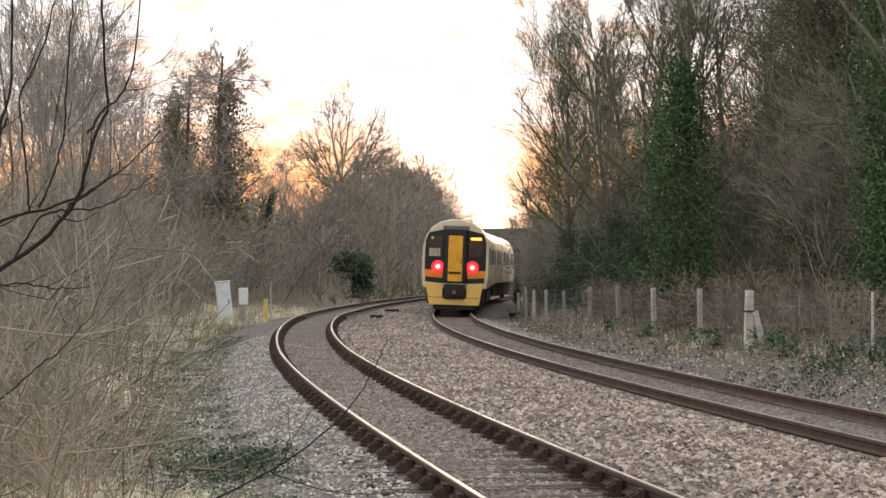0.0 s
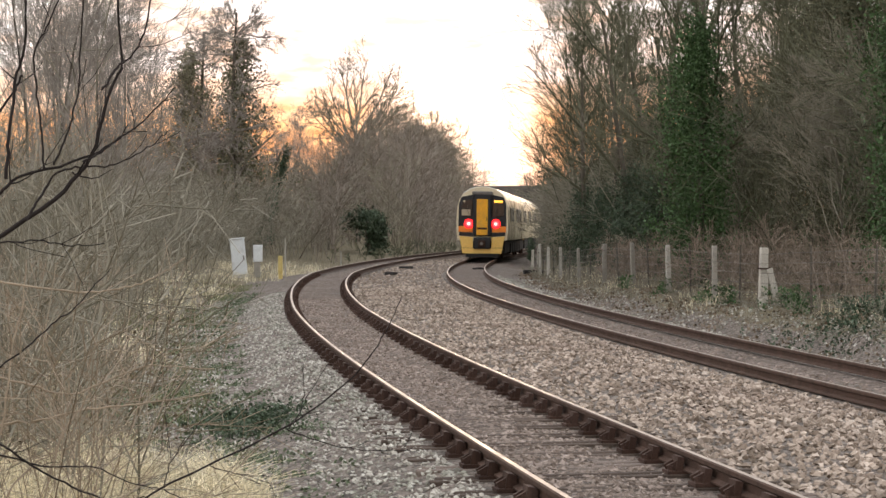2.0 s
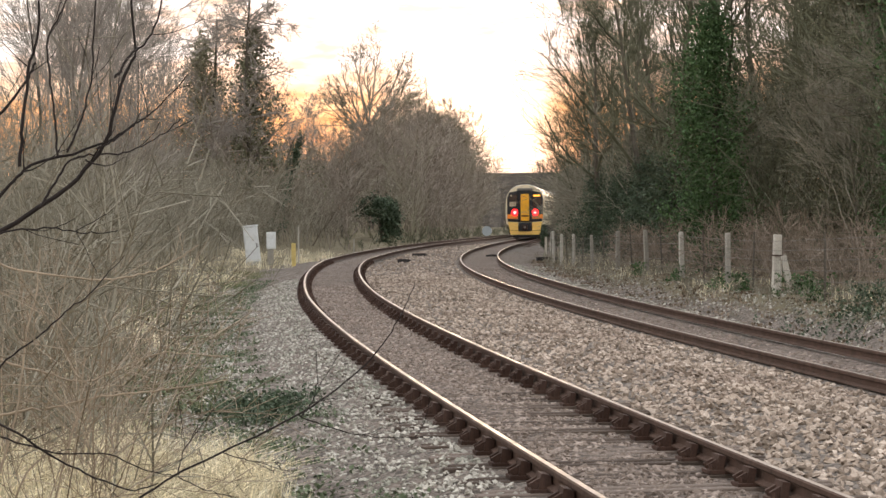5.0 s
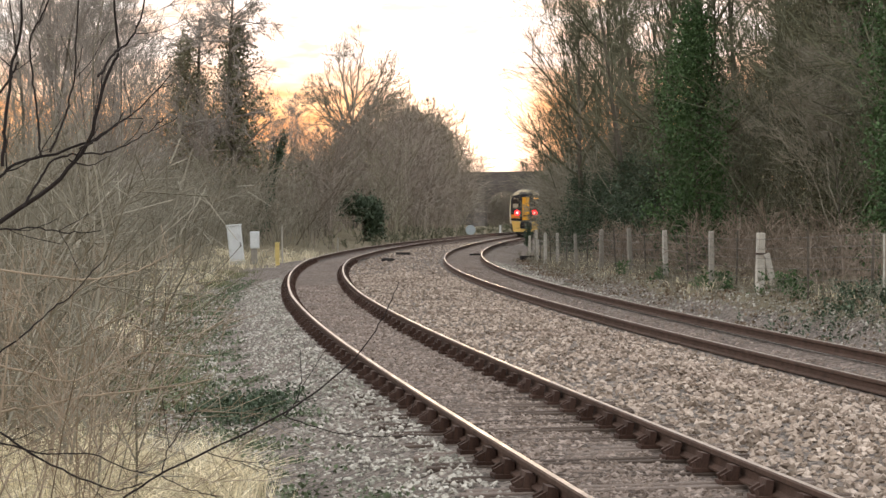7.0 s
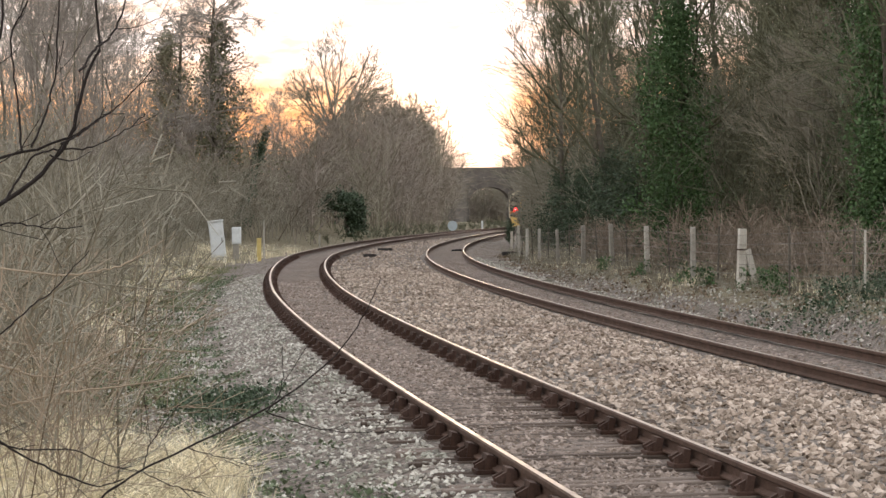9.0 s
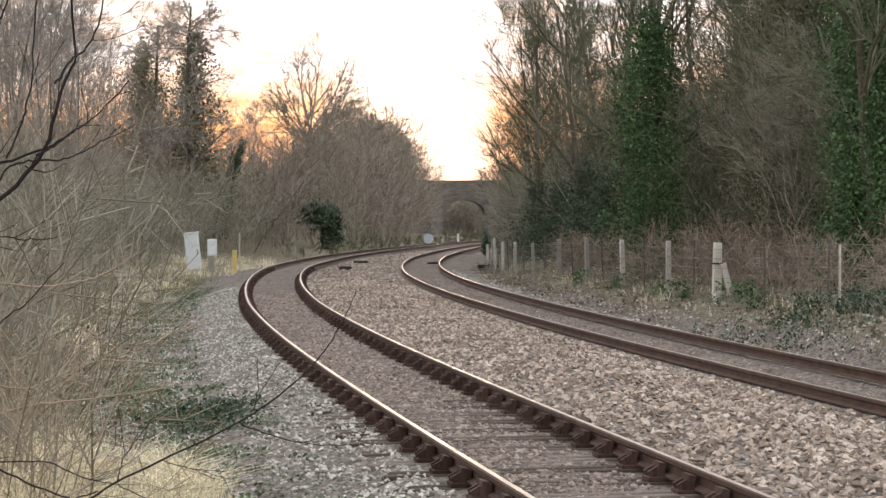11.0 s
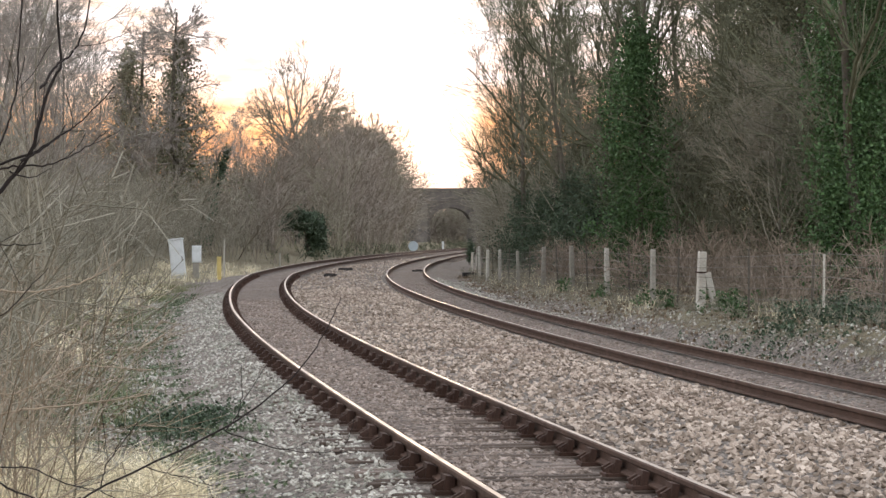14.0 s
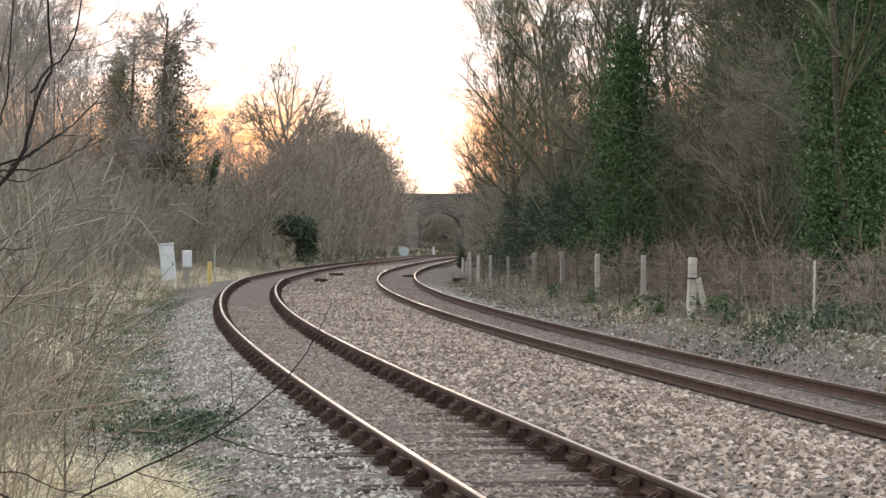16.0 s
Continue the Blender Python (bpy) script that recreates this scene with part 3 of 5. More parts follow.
    tagged(put("netting", mesh_of("netting", V, F, (M_WIRE,)), fence, "fine upright wires of the netting"), kind="stuff")


def tube_arrays(P, R, sides):
    """Corners and faces of tapered tubes: P (tubes, points, 3), R (tubes, points)."""
    P = np.asarray(P, float)
    B, n, _ = P.shape
    T = np.gradient(P, axis=1) if n > 2 else np.repeat((P[:, 1:] - P[:, :1]), 2, 1)
    T /= np.linalg.norm(T, axis=2, keepdims=True) + 1e-9
    ref = np.where(np.abs(T[:, :1, 2:3]) > 0.9, np.array([1.0, 0.1, 0]), np.array([0.05, 0.1, 1.0]))
    U = np.cross(T, ref)
    U /= np.linalg.norm(U, axis=2, keepdims=True) + 1e-9
    W = np.cross(T, U)
    a = np.arange(sides) * 2 * math.pi / sides
    V = P[:, :, None] + R[:, :, None, None] * (np.cos(a)[:, None] * U[:, :, None] + np.sin(a)[:, None] * W[:, :, None])
    i = np.arange(B * n * sides).reshape(B, n, sides)
    j = np.roll(i, -1, 2)
    F = np.stack([i[:, :-1], j[:, :-1], j[:, 1:], i[:, 1:]], -1).reshape(-1, 4)
    return V.reshape(-1, 3), F


def join_arrays(pieces):
    V, F, base = [], [], 0
    for v, f in pieces:
        V.append(v)
        F.append(f + base)
        base += len(v)
    return np.concatenate(V), np.concatenate(F)


make_fence()


# ---- lineside equipment ----
def make_cabinet():
    x, y = -10.62, 81.0
    z = ground_at(x, y)
    c = thing("equipment_cabinet", (x, y, z), "tall pale grey metal lineside cabinet, leaning a little, in dry grass", "cabinet", turn=8)
    c.matrix_basis = pose(x, y, z, 0, -5.5, 8)
    part("plinth", box(0.66, 0.5, 0.35, (0, 0, 0.0), 0.02), M_CONCRETE, c, "low concrete plinth")
    body = part("body", box(0.60, 0.42, 1.46, (0, 0, 0.89), 0.025), M_CABINET, c)
    part("door", box(0.52, 0.03, 1.32, (0, -0.222, 0.89), 0.012), M_CABINET, c, "flat metal door")
    part("handle", box(0.03, 0.04, 0.16, (0.19, -0.25, 0.85), 0.008), M_IRON, c, "small dark handle")
    part("cap", box(0.66, 0.5, 0.06, (0, 0, 1.64), 0.02), M_CABINET, c, "overhanging cap")
    x, y = -9.97, 81.5
    z = ground_at(x, y)
    d = thing("equipment_box", (x, y, z), "small pale grey lineside box on a post", "cabinet", turn=5)
    part("stand", box(0.26, 0.2, 0.8, (-0.03, 0, 0.3), 0.02), M_CONCRETE, d, "stubby pale stand")
    part("body", box(0.38, 0.3, 0.70, (0, 0, 1.0), 0.02), M_CABINET, d)
    part("door", box(0.32, 0.02, 0.62, (0, -0.162, 1.0), 0.008), M_CABINET, d, "flat metal door")
    x, y = -8.93, 80.5
    z = ground_at(x, y)
    p = thing("marker_post", (x, y, z), "short square yellow marker post in dry grass", "post")
    part("post", box(0.17, 0.14, 1.1, (0, 0, 0.35), 0.02), M_YELLOWPOST, p)
    part("cap", box(0.19, 0.16, 0.04, (0, 0, 0.92), 0.012), M_YELLOWPOST, p)
    x, y = -9.0, 83.0
    q = thing("slim_stake", (x, y, ground_at(x, y)), "slim pale stake standing beside the yellow marker post", "post")
    part("shaft", rod(0.032, 1.9, (0, 0, 0.65), sides=8), M_CONCRETE, q)
    part("tip", rod(0.037, 0.05, (0, 0, 1.62), sides=8), M_CONCRETE, q)
    x, y = -7.86, 98.0
    q = thing("short_stake", (x, y, ground_at(x, y)), "short pale stake beside the curving track", "post")
    part("shaft", rod(0.034, 1.0, (0, 0, 0.3), sides=8), M_CONCRETE, q)
    part("tip", rod(0.038, 0.04, (0, 0, 0.81), sides=8), M_CONCRETE, q)


def make_disc():
    x, y = -2.1, 164.0
    z = ground_at(x, y)
    d = thing("disc_sign", (x, y, z), "plain grey back of a round lineside sign on a short post", "sign", turn=-3)
    part("post", rod(0.045, 0.9, (0, 0.05, 0.15), sides=10), M_SIGNBACK, d)
    part("disc", rod(0.41, 0.03, (0, 0, 0.62), "Y", 32), M_SIGNBACK, d, "round grey metal disc")
    part("bracket", box(0.3, 0.05, 0.06, (0, 0.04, 0.62), 0.01), M_IRON, d)
    x, y = 0.45, 203.0
    w = thing("white_post", (x, y, ground_at(x, y)), "white lineside post near the bridge", "post")
    part("shaft", box(0.2, 0.12, 1.4, (0, 0, 0.35), 0.02), M_CABINET, w)
    part("cap", box(0.24, 0.16, 0.05, (0, 0, 1.07), 0.015), M_CABINET, w)


def make_debris():
    """Offcuts and boxes lying on the ballast."""
    for x, y, turn, size, name, label in ((-4.05, 74.0, 50, (0.3, 0.42, 0.14), "timber_offcut", "dark timber offcut lying on the ballast"),
                                          (-3.95, 84.0, 75, (0.18, 0.6, 0.12), "timber_offcut", "dark timber offcut lying on the ballast"),
                                          (1.9, 57.0, 64, (1.0, 0.2, 0.1), "concrete_lid", "broken concrete trough lid lying in the cess"),
                                          (-0.9, 89.0, 30, (0.55, 0.25, 0.1), "track_box", "dark box between the rails"),
                                          (1.5, 86.0, 10, (0.9, 0.4, 0.2), "track_box", "dark box in the cess by the fence")):
        ob = thing(name, (x, y, ground_at(x, y)), label, "debris", turn=turn)
        part("body", box(*size, (0, 0, size[2] / 2 - 0.02), 0.02), M_TUNDER if "lid" not in name else M_CONCRETE, ob)
        part("strap", box(size[0] * 0.2, size[1] + 0.02, 0.02, (0, 0, size[2] - 0.015), 0.005), M_IRON if "lid" not in name else M_CONCRETE, ob)


def make_old_post():
    x, y = 1.58, 93.0
    ob = thing("old_post", (x, y, ground_at(x, y)), "old white-painted post with a dark ivy tuft over its head", "post")
    part("post", box(0.12, 0.12, 1.4, (0, 0, 0.25), 0.02), M_PALECONC, ob)
    rng = np.random.default_rng(8)
    c = rng.normal(size=(60, 3)) * np.array([0.07, 0.07, 0.24]) + np.array([-0.07, 0.14, 0.92])
    put("ivy", mesh_of("ivy", *leaf_cloud(rng, c, 0.035, 16, 0.06), (M_IVY_LOW,)), ob, "dark ivy tuft")


make_cabinet()
make_disc()
make_debris()


# ---- the train: two cars that run away from the camera ----
CAR, HALF_W = 23.0, 1.35
SECTION = [(1.10, 0.98), (1.30, 1.02), (1.36, 1.5), (1.36, 2.1), (1.32, 2.75), (1.22, 3.12), (1.00, 3.45), (0.66, 3.68), (0.3, 3.78), (0.0, 3.8)]


def body_mesh(y0, y1, mat_side, mat_roof, grow=0.0, z_lo=0.0):
    half = [(x + grow, z) for x, z in SECTION]
    ring = [(-x, z) for x, z in half][:-1] + [half[-1]] + half[-2::-1]
    ring = np.array(ring)
    ys = np.array([y0, y0 + 0.10, y1 - 0.10, y1])
    shrink = np.array([0.985, 1, 1, 0.985])
    V = np.stack([ring[None, :, 0] * shrink[:, None], np.repeat(ys[:, None], len(ring), 1), (ring[None, :, 1] - 2.2) * shrink[:, None] + 2.2], -1)
    n, k = V.shape[:2]
    i = np.arange(n * k).reshape(n, k)
    j = np.roll(i, -1, 1)
    F = np.stack([i[:-1], i[1:], j[1:], j[:-1]], -1).reshape(-1, 4)
    roof = (ring[:, 1] > 3.4) & (np.roll(ring[:, 1], -1) > 3.3)
    index = np.tile(roof.astype(int), n - 1)
    caps = np.stack([i[0][::-1], i[-1]])
    return mesh_of("body", V.reshape(-1, 3), [F, caps], (mat_side, mat_roof), False, np.concatenate([index, [0, 0]]))


def plate(pts, y, depth):
    """A flat panel of the end wall with rounded thickness, its outline in x and z."""
    bm = bmesh.new()
    f = bm.faces.new([bm.verts.new((x, y, z)) for x, z in pts])
    r = bmesh.ops.extrude_face_region(bm, geom=[f])
    bmesh.ops.translate(bm, vec=(0, -depth, 0), verts=[v for v in r["geom"] if isinstance(v, bmesh.types.BMVert)])
    bmesh.ops.recalc_face_normals(bm, faces=bm.faces)
    bmesh.ops.bevel(bm, geom=bm.edges[:], offset=0.012, segments=1, affect="EDGES")
    return bm


def make_car(lights):
    """A railcar whose tail end stands at its origin and whose length runs along +y, rail top at z = 0."""
    car = thing("railcar", (0, 0, 0), "cream diesel railcar with a yellow end and red tail lamps" if lights else "leading cream railcar of the two-car train", "train car", "cars of the train")
    put("body", body_mesh(0.25, CAR - 0.25, M_TCREAM, M_TROOF), car)
    part("underframe", box(2.3, CAR - 1.6, 0.62, (0, CAR / 2, 0.66), 0.05), M_TUNDER, car, "dark underframe and engine boxes")
    for k in range(6):
        y = 6.3 + k * 2.1
        part("engine_box", box(2.45, 1.5, 0.55, (0, y, 0.58), 0.05), M_TUNDER, car)
    for x in (-1, 1):
        part("window_band", box(0.02, CAR - 3.6, 0.8, (x * 1.352, CAR / 2, 2.35), 0.006, Matrix.Rotation(radians(-2.5 * x), 4, "Y")), M_TCREAM, car)
        for k in range(9):
            if k in (2, 6):
                part("side_door", box(0.03, 1.25, 1.95, (x * 1.352, 2.6 + k * 2.22, 2.02), 0.01), M_TCREAM, car, "sliding side door")
            else:
                part("side_window", box(0.03, 1.5, 0.72, (x * 1.36, 2.6 + k * 2.22, 2.36), 0.01, Matrix.Rotation(radians(-2.5 * x), 4, "Y")), M_SIDEGLASS, car)
    for y in (3.6, CAR - 3.6):
        bg = part("bogie", box(2.05, 3.1, 0.3, (0, y, 0.55), 0.04), M_TUNDER, car, "dark two-axle bogie")
        for dy in (-1.3, 1.3):
            ax = part("wheelset", rod(0.07, 1.7, (0, y + dy, 0.43), "X", 10), M_IRON, car)
            for x in (-0.7525, 0.7525):
                part("wheel", rod(0.42, 0.13, (x, y + dy, 0.43), "X", 24), M_IRON, ax)
    # the cab end
    e = 0.25
    outer = [(-x * 0.985, (z - 2.2) * 0.985 + 2.2) for x, z in SECTION][:-1] + [(0, 3.78)] + [(x * 0.985, (z - 2.2) * 0.985 + 2.2) for x, z in SECTION][-2::-1]
    part("end_wall", plate(outer, e, 0.10), M_TCREAM, car, "cream rim round the end")
    y = e - 0.10
    part("dark_mask", plate([(-1.24, 1.72), (-1.23, 2.9), (-1.10, 3.24), (-0.55, 3.36), (0.55, 3.36), (1.10, 3.24), (1.23, 2.9), (1.24, 1.72)], y, 0.03), M_TBLACK, car, "black mask round the cab windows")
    for x in (-1, 1):
        w = part("cab_window", plate([(x * 0.52, 2.25), (x * 0.52, 3.12), (x * 0.98, 3.08), (x * 1.13, 2.85), (x * 1.13, 2.25)][::x], y - 0.03, 0.02), M_GLASS, car, "dark cab window")
        if x < 0:
            part("blind", box(0.45, 0.015, 0.32, (-0.85, y - 0.058, 2.44), 0.004), M_BLIND, w, "pale blind behind the window")
        part("wiper", box(0.02, 0.03, 0.55, (x * 0.75, y - 0.065, 2.55), 0.005, Matrix.Rotation(radians(14 * x), 4, "Y")), M_TBLACK, w)
        part("lower_panel", plate([(x * 0.5, 1.42), (x * 0.5, 1.74), (x * 1.23, 1.74), (x * 1.23, 1.42)][::x], y, 0.035), M_TREDLIT, car, "yellow panel under the lamps, tinted with their red light")
        part("corner_panel", plate([(x * 0.48, 0.62), (x * 0.48, 1.16), (x * 1.18, 1.22), (x * 1.06, 0.62)][::x], y, 0.06), M_TYSKY, car, "yellow corner panel, paled by painted sky sheen")
        part("black_band", box(0.76, 0.04, 0.2, (x * 0.82, y - 0.03, 1.32), 0.02, Matrix.Rotation(radians(-4 * x), 4, "Y")), M_TBLACK, car)
        if lights:
            # outer disc draws the bloom; lens and bulb are the lamp itself
            lamp = part("tail_lamp", rod(0.25, 0.05, (x * 0.70, y - 0.05, 1.86), "Y", 24), M_TAILHALO, car, "red tail lamp in a glowing disc of bloom")
            part("lens", rod(0.15, 0.03, (x * 0.70, y - 0.085, 1.86), "Y", 20), M_TAIL, lamp)
            part("bulb", rod(0.075, 0.02, (x * 0.70, y - 0.105, 1.86), "Y", 16), M_TAILCORE, lamp)
        if lights and x > 0:
            part("destination_display", box(0.44, 0.03, 0.11, (0.82, y - 0.06, 3.02), 0.01), M_DISPLAY, w, "small lit amber destination display")
        part("marker_lamp", rod(0.06, 0.03, (x * 0.95, y - 0.04, 3.02), "Y", 12), M_BLIND, car)
    part("gangway_frame", box(0.98, 0.2, 2.28, (0, y - 0.08, 2.36), 0.09), M_TBLACK, car, "black rubber gangway frame")
    part("gangway_hood", box(1.08, 0.22, 0.2, (0, y - 0.08, 3.44), 0.07), M_THOOD, car)
    door = part("gangway_door", box(0.58, 0.06, 1.86, (0, y - 0.19, 2.2), 0.03), M_TY, car, "tall yellow gangway door")
    part("handle", box(0.03, 0.05, 0.2, (0.23, y - 0.235, 2.1), 0.008), M_TBLACK, door)
    part("kick_plate", box(0.5, 0.012, 0.1, (0, y - 0.225, 1.62), 0.003), M_IRON, door)
    part("coupler_box", box(0.86, 0.3, 0.6, (0, y - 0.05, 0.86), 0.04), M_TBLACK, car)
    cp = part("coupler", box(0.36, 0.35, 0.34, (0, y - 0.3, 0.84), 0.04), M_IRON, car, "grey metal coupler head")
    part("pin", rod(0.08, 0.12, (0, y - 0.5, 0.84), "Y", 12), M_WIRE, cp)
    part("bumper_bar", plate([(-1.0, 0.32), (-1.08, 0.6), (1.08, 0.6), (1.0, 0.32)], y, 0.12), M_TYSKY, car, "yellow lower valance, paled by painted sky sheen")
    part("snow_plate", box(1.7, 0.06, 0.22, (0, y + 0.05, 0.24), 0.02), M_TBLACK, car)
    return car


rear_car = make_car(True)
front_car = make_car(False)


def tail_s(t):
    """Where along the line the tail of the train is."""
    return 67.6 + 10.9 * t + 0.09 * t * t


def car_rows(lead):
    rows = []
    for i in range(0, 33):
        t = i * 0.5
        s = tail_s(t) + lead
        aside = float(np.interp(tail_s(t), [70, 80, 95, 108, 114, 130, 145], [0.16, 0.16, 0.08, -0.06, -0.15, -0.1, 0.0]))
        xa, ya, _ = on_line(s + 3.6, aside)
        xb, yb, _ = on_line(s + CAR - 3.6, aside)
        ux, uy = float(xb - xa), float(yb - ya)
        L = math.hypot(ux, uy)
        ux, uy = ux / L, uy / L
        za, zb = float(fall(s + 3.6)), float(fall(s + CAR - 3.6))
        cant = 2.8 * float(np.interp(s + 3.6, KNOT_S, KNOT_K)) / 0.0037      # the cars lean into the curve
        rows.append((t, pose(float(xa) - ux * 3.6, float(ya) - uy * 3.6, za - (zb - za) * 3.6 / L, math.degrees(math.atan2(zb - za, L)), cant, math.degrees(math.atan2(-ux, uy)))))
    return rows


def motions():
    walk(rear_car, car_rows(0.0))
    walk(front_car, car_rows(CAR + 0.15))


# ---- vegetation ----
def unit(v):
    return v / (np.linalg.norm(v, axis=-1, keepdims=True) + 1e-9)


def limbs(rng, P0, D, L, n, wig, up, droop=0.0):
    """Wandering limbs: points (B, n, 3) and headings (B, n, 3)."""
    pts, dirs, p, d = [P0], [D], P0, D
    for i in range(n - 1):
        d = unit(d + wig * rng.normal(size=d.shape) + np.array([0, 0, up - droop * i]))
        p = p + d * (L / (n - 1))[:, None]
        pts.append(p)
        dirs.append(d)
    return np.stack(pts, 1), np.stack(dirs, 1)


def offshoots(rng, pts, dirs, L, R, k, t0, angle, ratio, thin, t1=1.0):
    B, n, _ = pts.shape
    t = rng.uniform(t0, t1, (B, k))
    f = t * (n - 1)
    i = np.minimum(f.astype(int), n - 2)
    w = (f - i)[..., None]
    b = np.arange(B)[:, None]
    p = pts[b, i] * (1 - w) + pts[b, i + 1] * w
    d = dirs[b, i]
    side = unit(np.cross(d, rng.normal(size=d.shape)))
    a = np.radians(rng.normal(angle, angle * 0.25, (B, k)))[..., None]
    nd = unit(d * np.cos(a) + side * np.sin(a))
    ln = L[:, None] * ratio * (1.15 - 0.6 * t) * rng.uniform(0.6, 1.25, (B, k))
    rd = R[:, None] * (1 - 0.65 * t) * thin
    return p.reshape(-1, 3), nd.reshape(-1, 3), ln.ravel(), rd.ravel()


def taper(R, n, end=0.3):
    return R[:, None] * np.linspace(1, end, n)[None]


def grow_tree(rng, base, heads, lengths, radii, levels, min_r=0.004):
    """levels: (points, sides, wiggle, up, children, t0, angle, ratio, thin). Returns the tubes, level by level."""
    P, D, L, R = (np.asarray(a, float) for a in (base, heads, lengths, radii))
    out = []
    for n, sides, wig, up, kids, t0, angle, ratio, thin in levels:
        pts, dirs = limbs(rng, P, D, L, n, wig, up)
        out.append(tube_arrays(pts, np.maximum(taper(R, n), min_r), sides))
        if kids:
            P, D, L, R = offshoots(rng, pts, dirs, L, R, kids, t0, angle, ratio, thin)
    return out


def leaf_cloud(rng, centres, size, n_each, spread):
    """Small folded leaves scattered round given centres."""
    C = np.repeat(centres, n_each, 0)
    p = C + rng.normal(size=C.shape) * spread
    m = len(p)
    u = unit(rng.normal(size=(m, 3)) + np.array([0, 0, -0.3]))
    v = unit(np.cross(u, rng.normal(size=(m, 3))))
    w = np.cross(u, v)
    s = size * rng.uniform(0.6, 1.4, (m, 1))
    V = np.stack([p - u * s, p + v * s * 0.75 + w * s * 0.25, p + u * s * 1.1, p - v * s * 0.75 + w * s * 0.25], 1).reshape(-1, 3)
    i = np.arange(m * 4).reshape(m, 4)
    return V, np.concatenate([i[:, [0, 1, 2]], i[:, [0, 2, 3]]])


def bare_tree_meshes(seed, tall, spread=38, fine=True, up=0.10, trunk_r=None, twig=0.0055, fork=0.3, limbs_n=10, reach=0.55, mat=None):
    rng = np.random.default_rng(seed)
    r = trunk_r or tall * 0.0115
    levels = [(9, 7, 0.05, 0.12, limbs_n, fork, spread, reach, 0.6),
              (6, 5, 0.11, up, 6, 0.15, 36, 0.55, 0.6),
              (4, 3, 0.12, up, 6, 0.15, 34, 0.55, 0.62),
              (3, 3, 0.10, up, 5 if fine else 4, 0.1, 30, 0.95, 0.6),
              (2, 3, 0.10, up, 0, 0, 0, 0, 0)]
    t = grow_tree(rng, [(0, 0, -0.3)], [(0, 0, 1)], [tall * 0.8], [r], levels, twig)
    trunk = mesh_of("trunk", *join_arrays(t[:1]), (M_BARK,), True)
    crown = mesh_of("crown", *join_arrays(t[1:]), (mat or M_TWIG,), False)
    return trunk, crown


def fan_tree_meshes(seed, bole, reach):
    """A tree whose bole divides into long limbs that fan out into a broad open crown."""
    rng = np.random.default_rng(seed)
    trunk = tube_arrays(np.array([[(0.15 * math.sin(k), 0, -0.4 + (bole + 0.4) * k / 7) for k in range(8)]]), np.linspace(0.34, 0.2, 8)[None], 8)
    n = 17
    a, b = np.radians(np.linspace(-62, 56, n) + rng.normal(0, 5, n)), np.radians(rng.uniform(-38, 38, n))
    D = unit(np.stack([np.sin(a), np.sin(b), np.cos(a)], 1))
    P = np.stack([np.full(n, 0.1), np.zeros(n), bole - rng.uniform(0, 2.2, n)], 1)
    L = reach * rng.uniform(0.85, 1.12, n) * (1 - 0.18 * np.abs(a))
    lv = [(8, 5, 0.10, 0.05, 8, 0.2, 32, 0.5, 0.6), (5, 4, 0.13, 0.03, 7, 0.2, 34, 0.5, 0.6), (4, 3, 0.15, 0.02, 6, 0.15, 34, 0.6, 0.7), (3, 3, 0.15, 0.02, 0, 0, 0, 0, 0)]
    t = grow_tree(rng, P, D, L, np.full(n, 0.10), lv, 0.008)
    return mesh_of("trunk", *trunk, (M_BARK,), True), mesh_of("crown", *join_arrays(t), (M_TWIG,))


def plant(name, meshes, x, y, label, turn=0.0, size=1.0, group="", lean=0.0, category="tree", z=None):
    ob = thing(name, (x, y, ground_at(x, y) if z is None else z), label, category, group)
    ob.matrix_basis = pose(x, y, ground_at(x, y) if z is None else z, 0, lean, turn)
    for n, me in meshes:
        put(n, me, ob, m=Matrix.Diagonal((size, size, size, 1)))
    return ob


def ivy_column(seed, tall, wide, leaf=0.075, count=260, each=26, z0=0.2, bulge=0.25, shape=(0.8, 1.0, 1.05, 0.75, 0.3), mat=None):
    """Ivy that wraps a trunk: clumps of leaves up a column with a ragged outline and hanging ends."""
    rng = np.random.default_rng(seed)
    z = rng.uniform(z0, tall, count)
    a = rng.uniform(0, 6.28, count)
    prof = np.interp(z / tall, [0, 0.15, 0.5, 0.8, 1], shape)
    r = wide * prof * (0.35 + 0.75 * rng.random(count)) * (1 + bulge * np.sin(z * 1.7 + seed) * np.sin(a * 2 + seed)) * rng.choice([1, 1, 1, 1.35], count)
    r = r * (0.75 + 0.5 * (np.sin(z * 4.1 + a * 3 + seed) > 0))
    c = np.stack([r * np.cos(a), r * np.sin(a), z], 1)
    return mesh_of("ivy", *leaf_cloud(rng, c, leaf, each, np.array([0.17, 0.17, 0.3]) * (wide / 0.8) ** 0.5), (mat or M_IVY,))


BARE = [bare_tree_meshes(s, 13.0, 34 + 3 * (s % 3), True, mat=M_TWIG_OLIVE) for s in (1, 2, 3)]
PALE = [bare_tree_meshes(s, 12.0, 24, True, up=0.12, trunk_r=0.075, twig=0.006, fork=0.15, limbs_n=11, reach=0.6, mat=M_TWIG_GREY) for s in (5, 6)]
FARBARE = [bare_tree_meshes(s, 12.0, 40, False, twig=0.012, reach=0.6, mat=M_TWIG_FAR) for s in (11, 12)]
COPPICE = [bare_tree_meshes(s, 11.0, 26, True, up=0.2, trunk_r=0.07, twig=0.006, fork=0.08, limbs_n=11, reach=0.75, mat=M_TWIG_OLIVE) for s in (15, 16)]


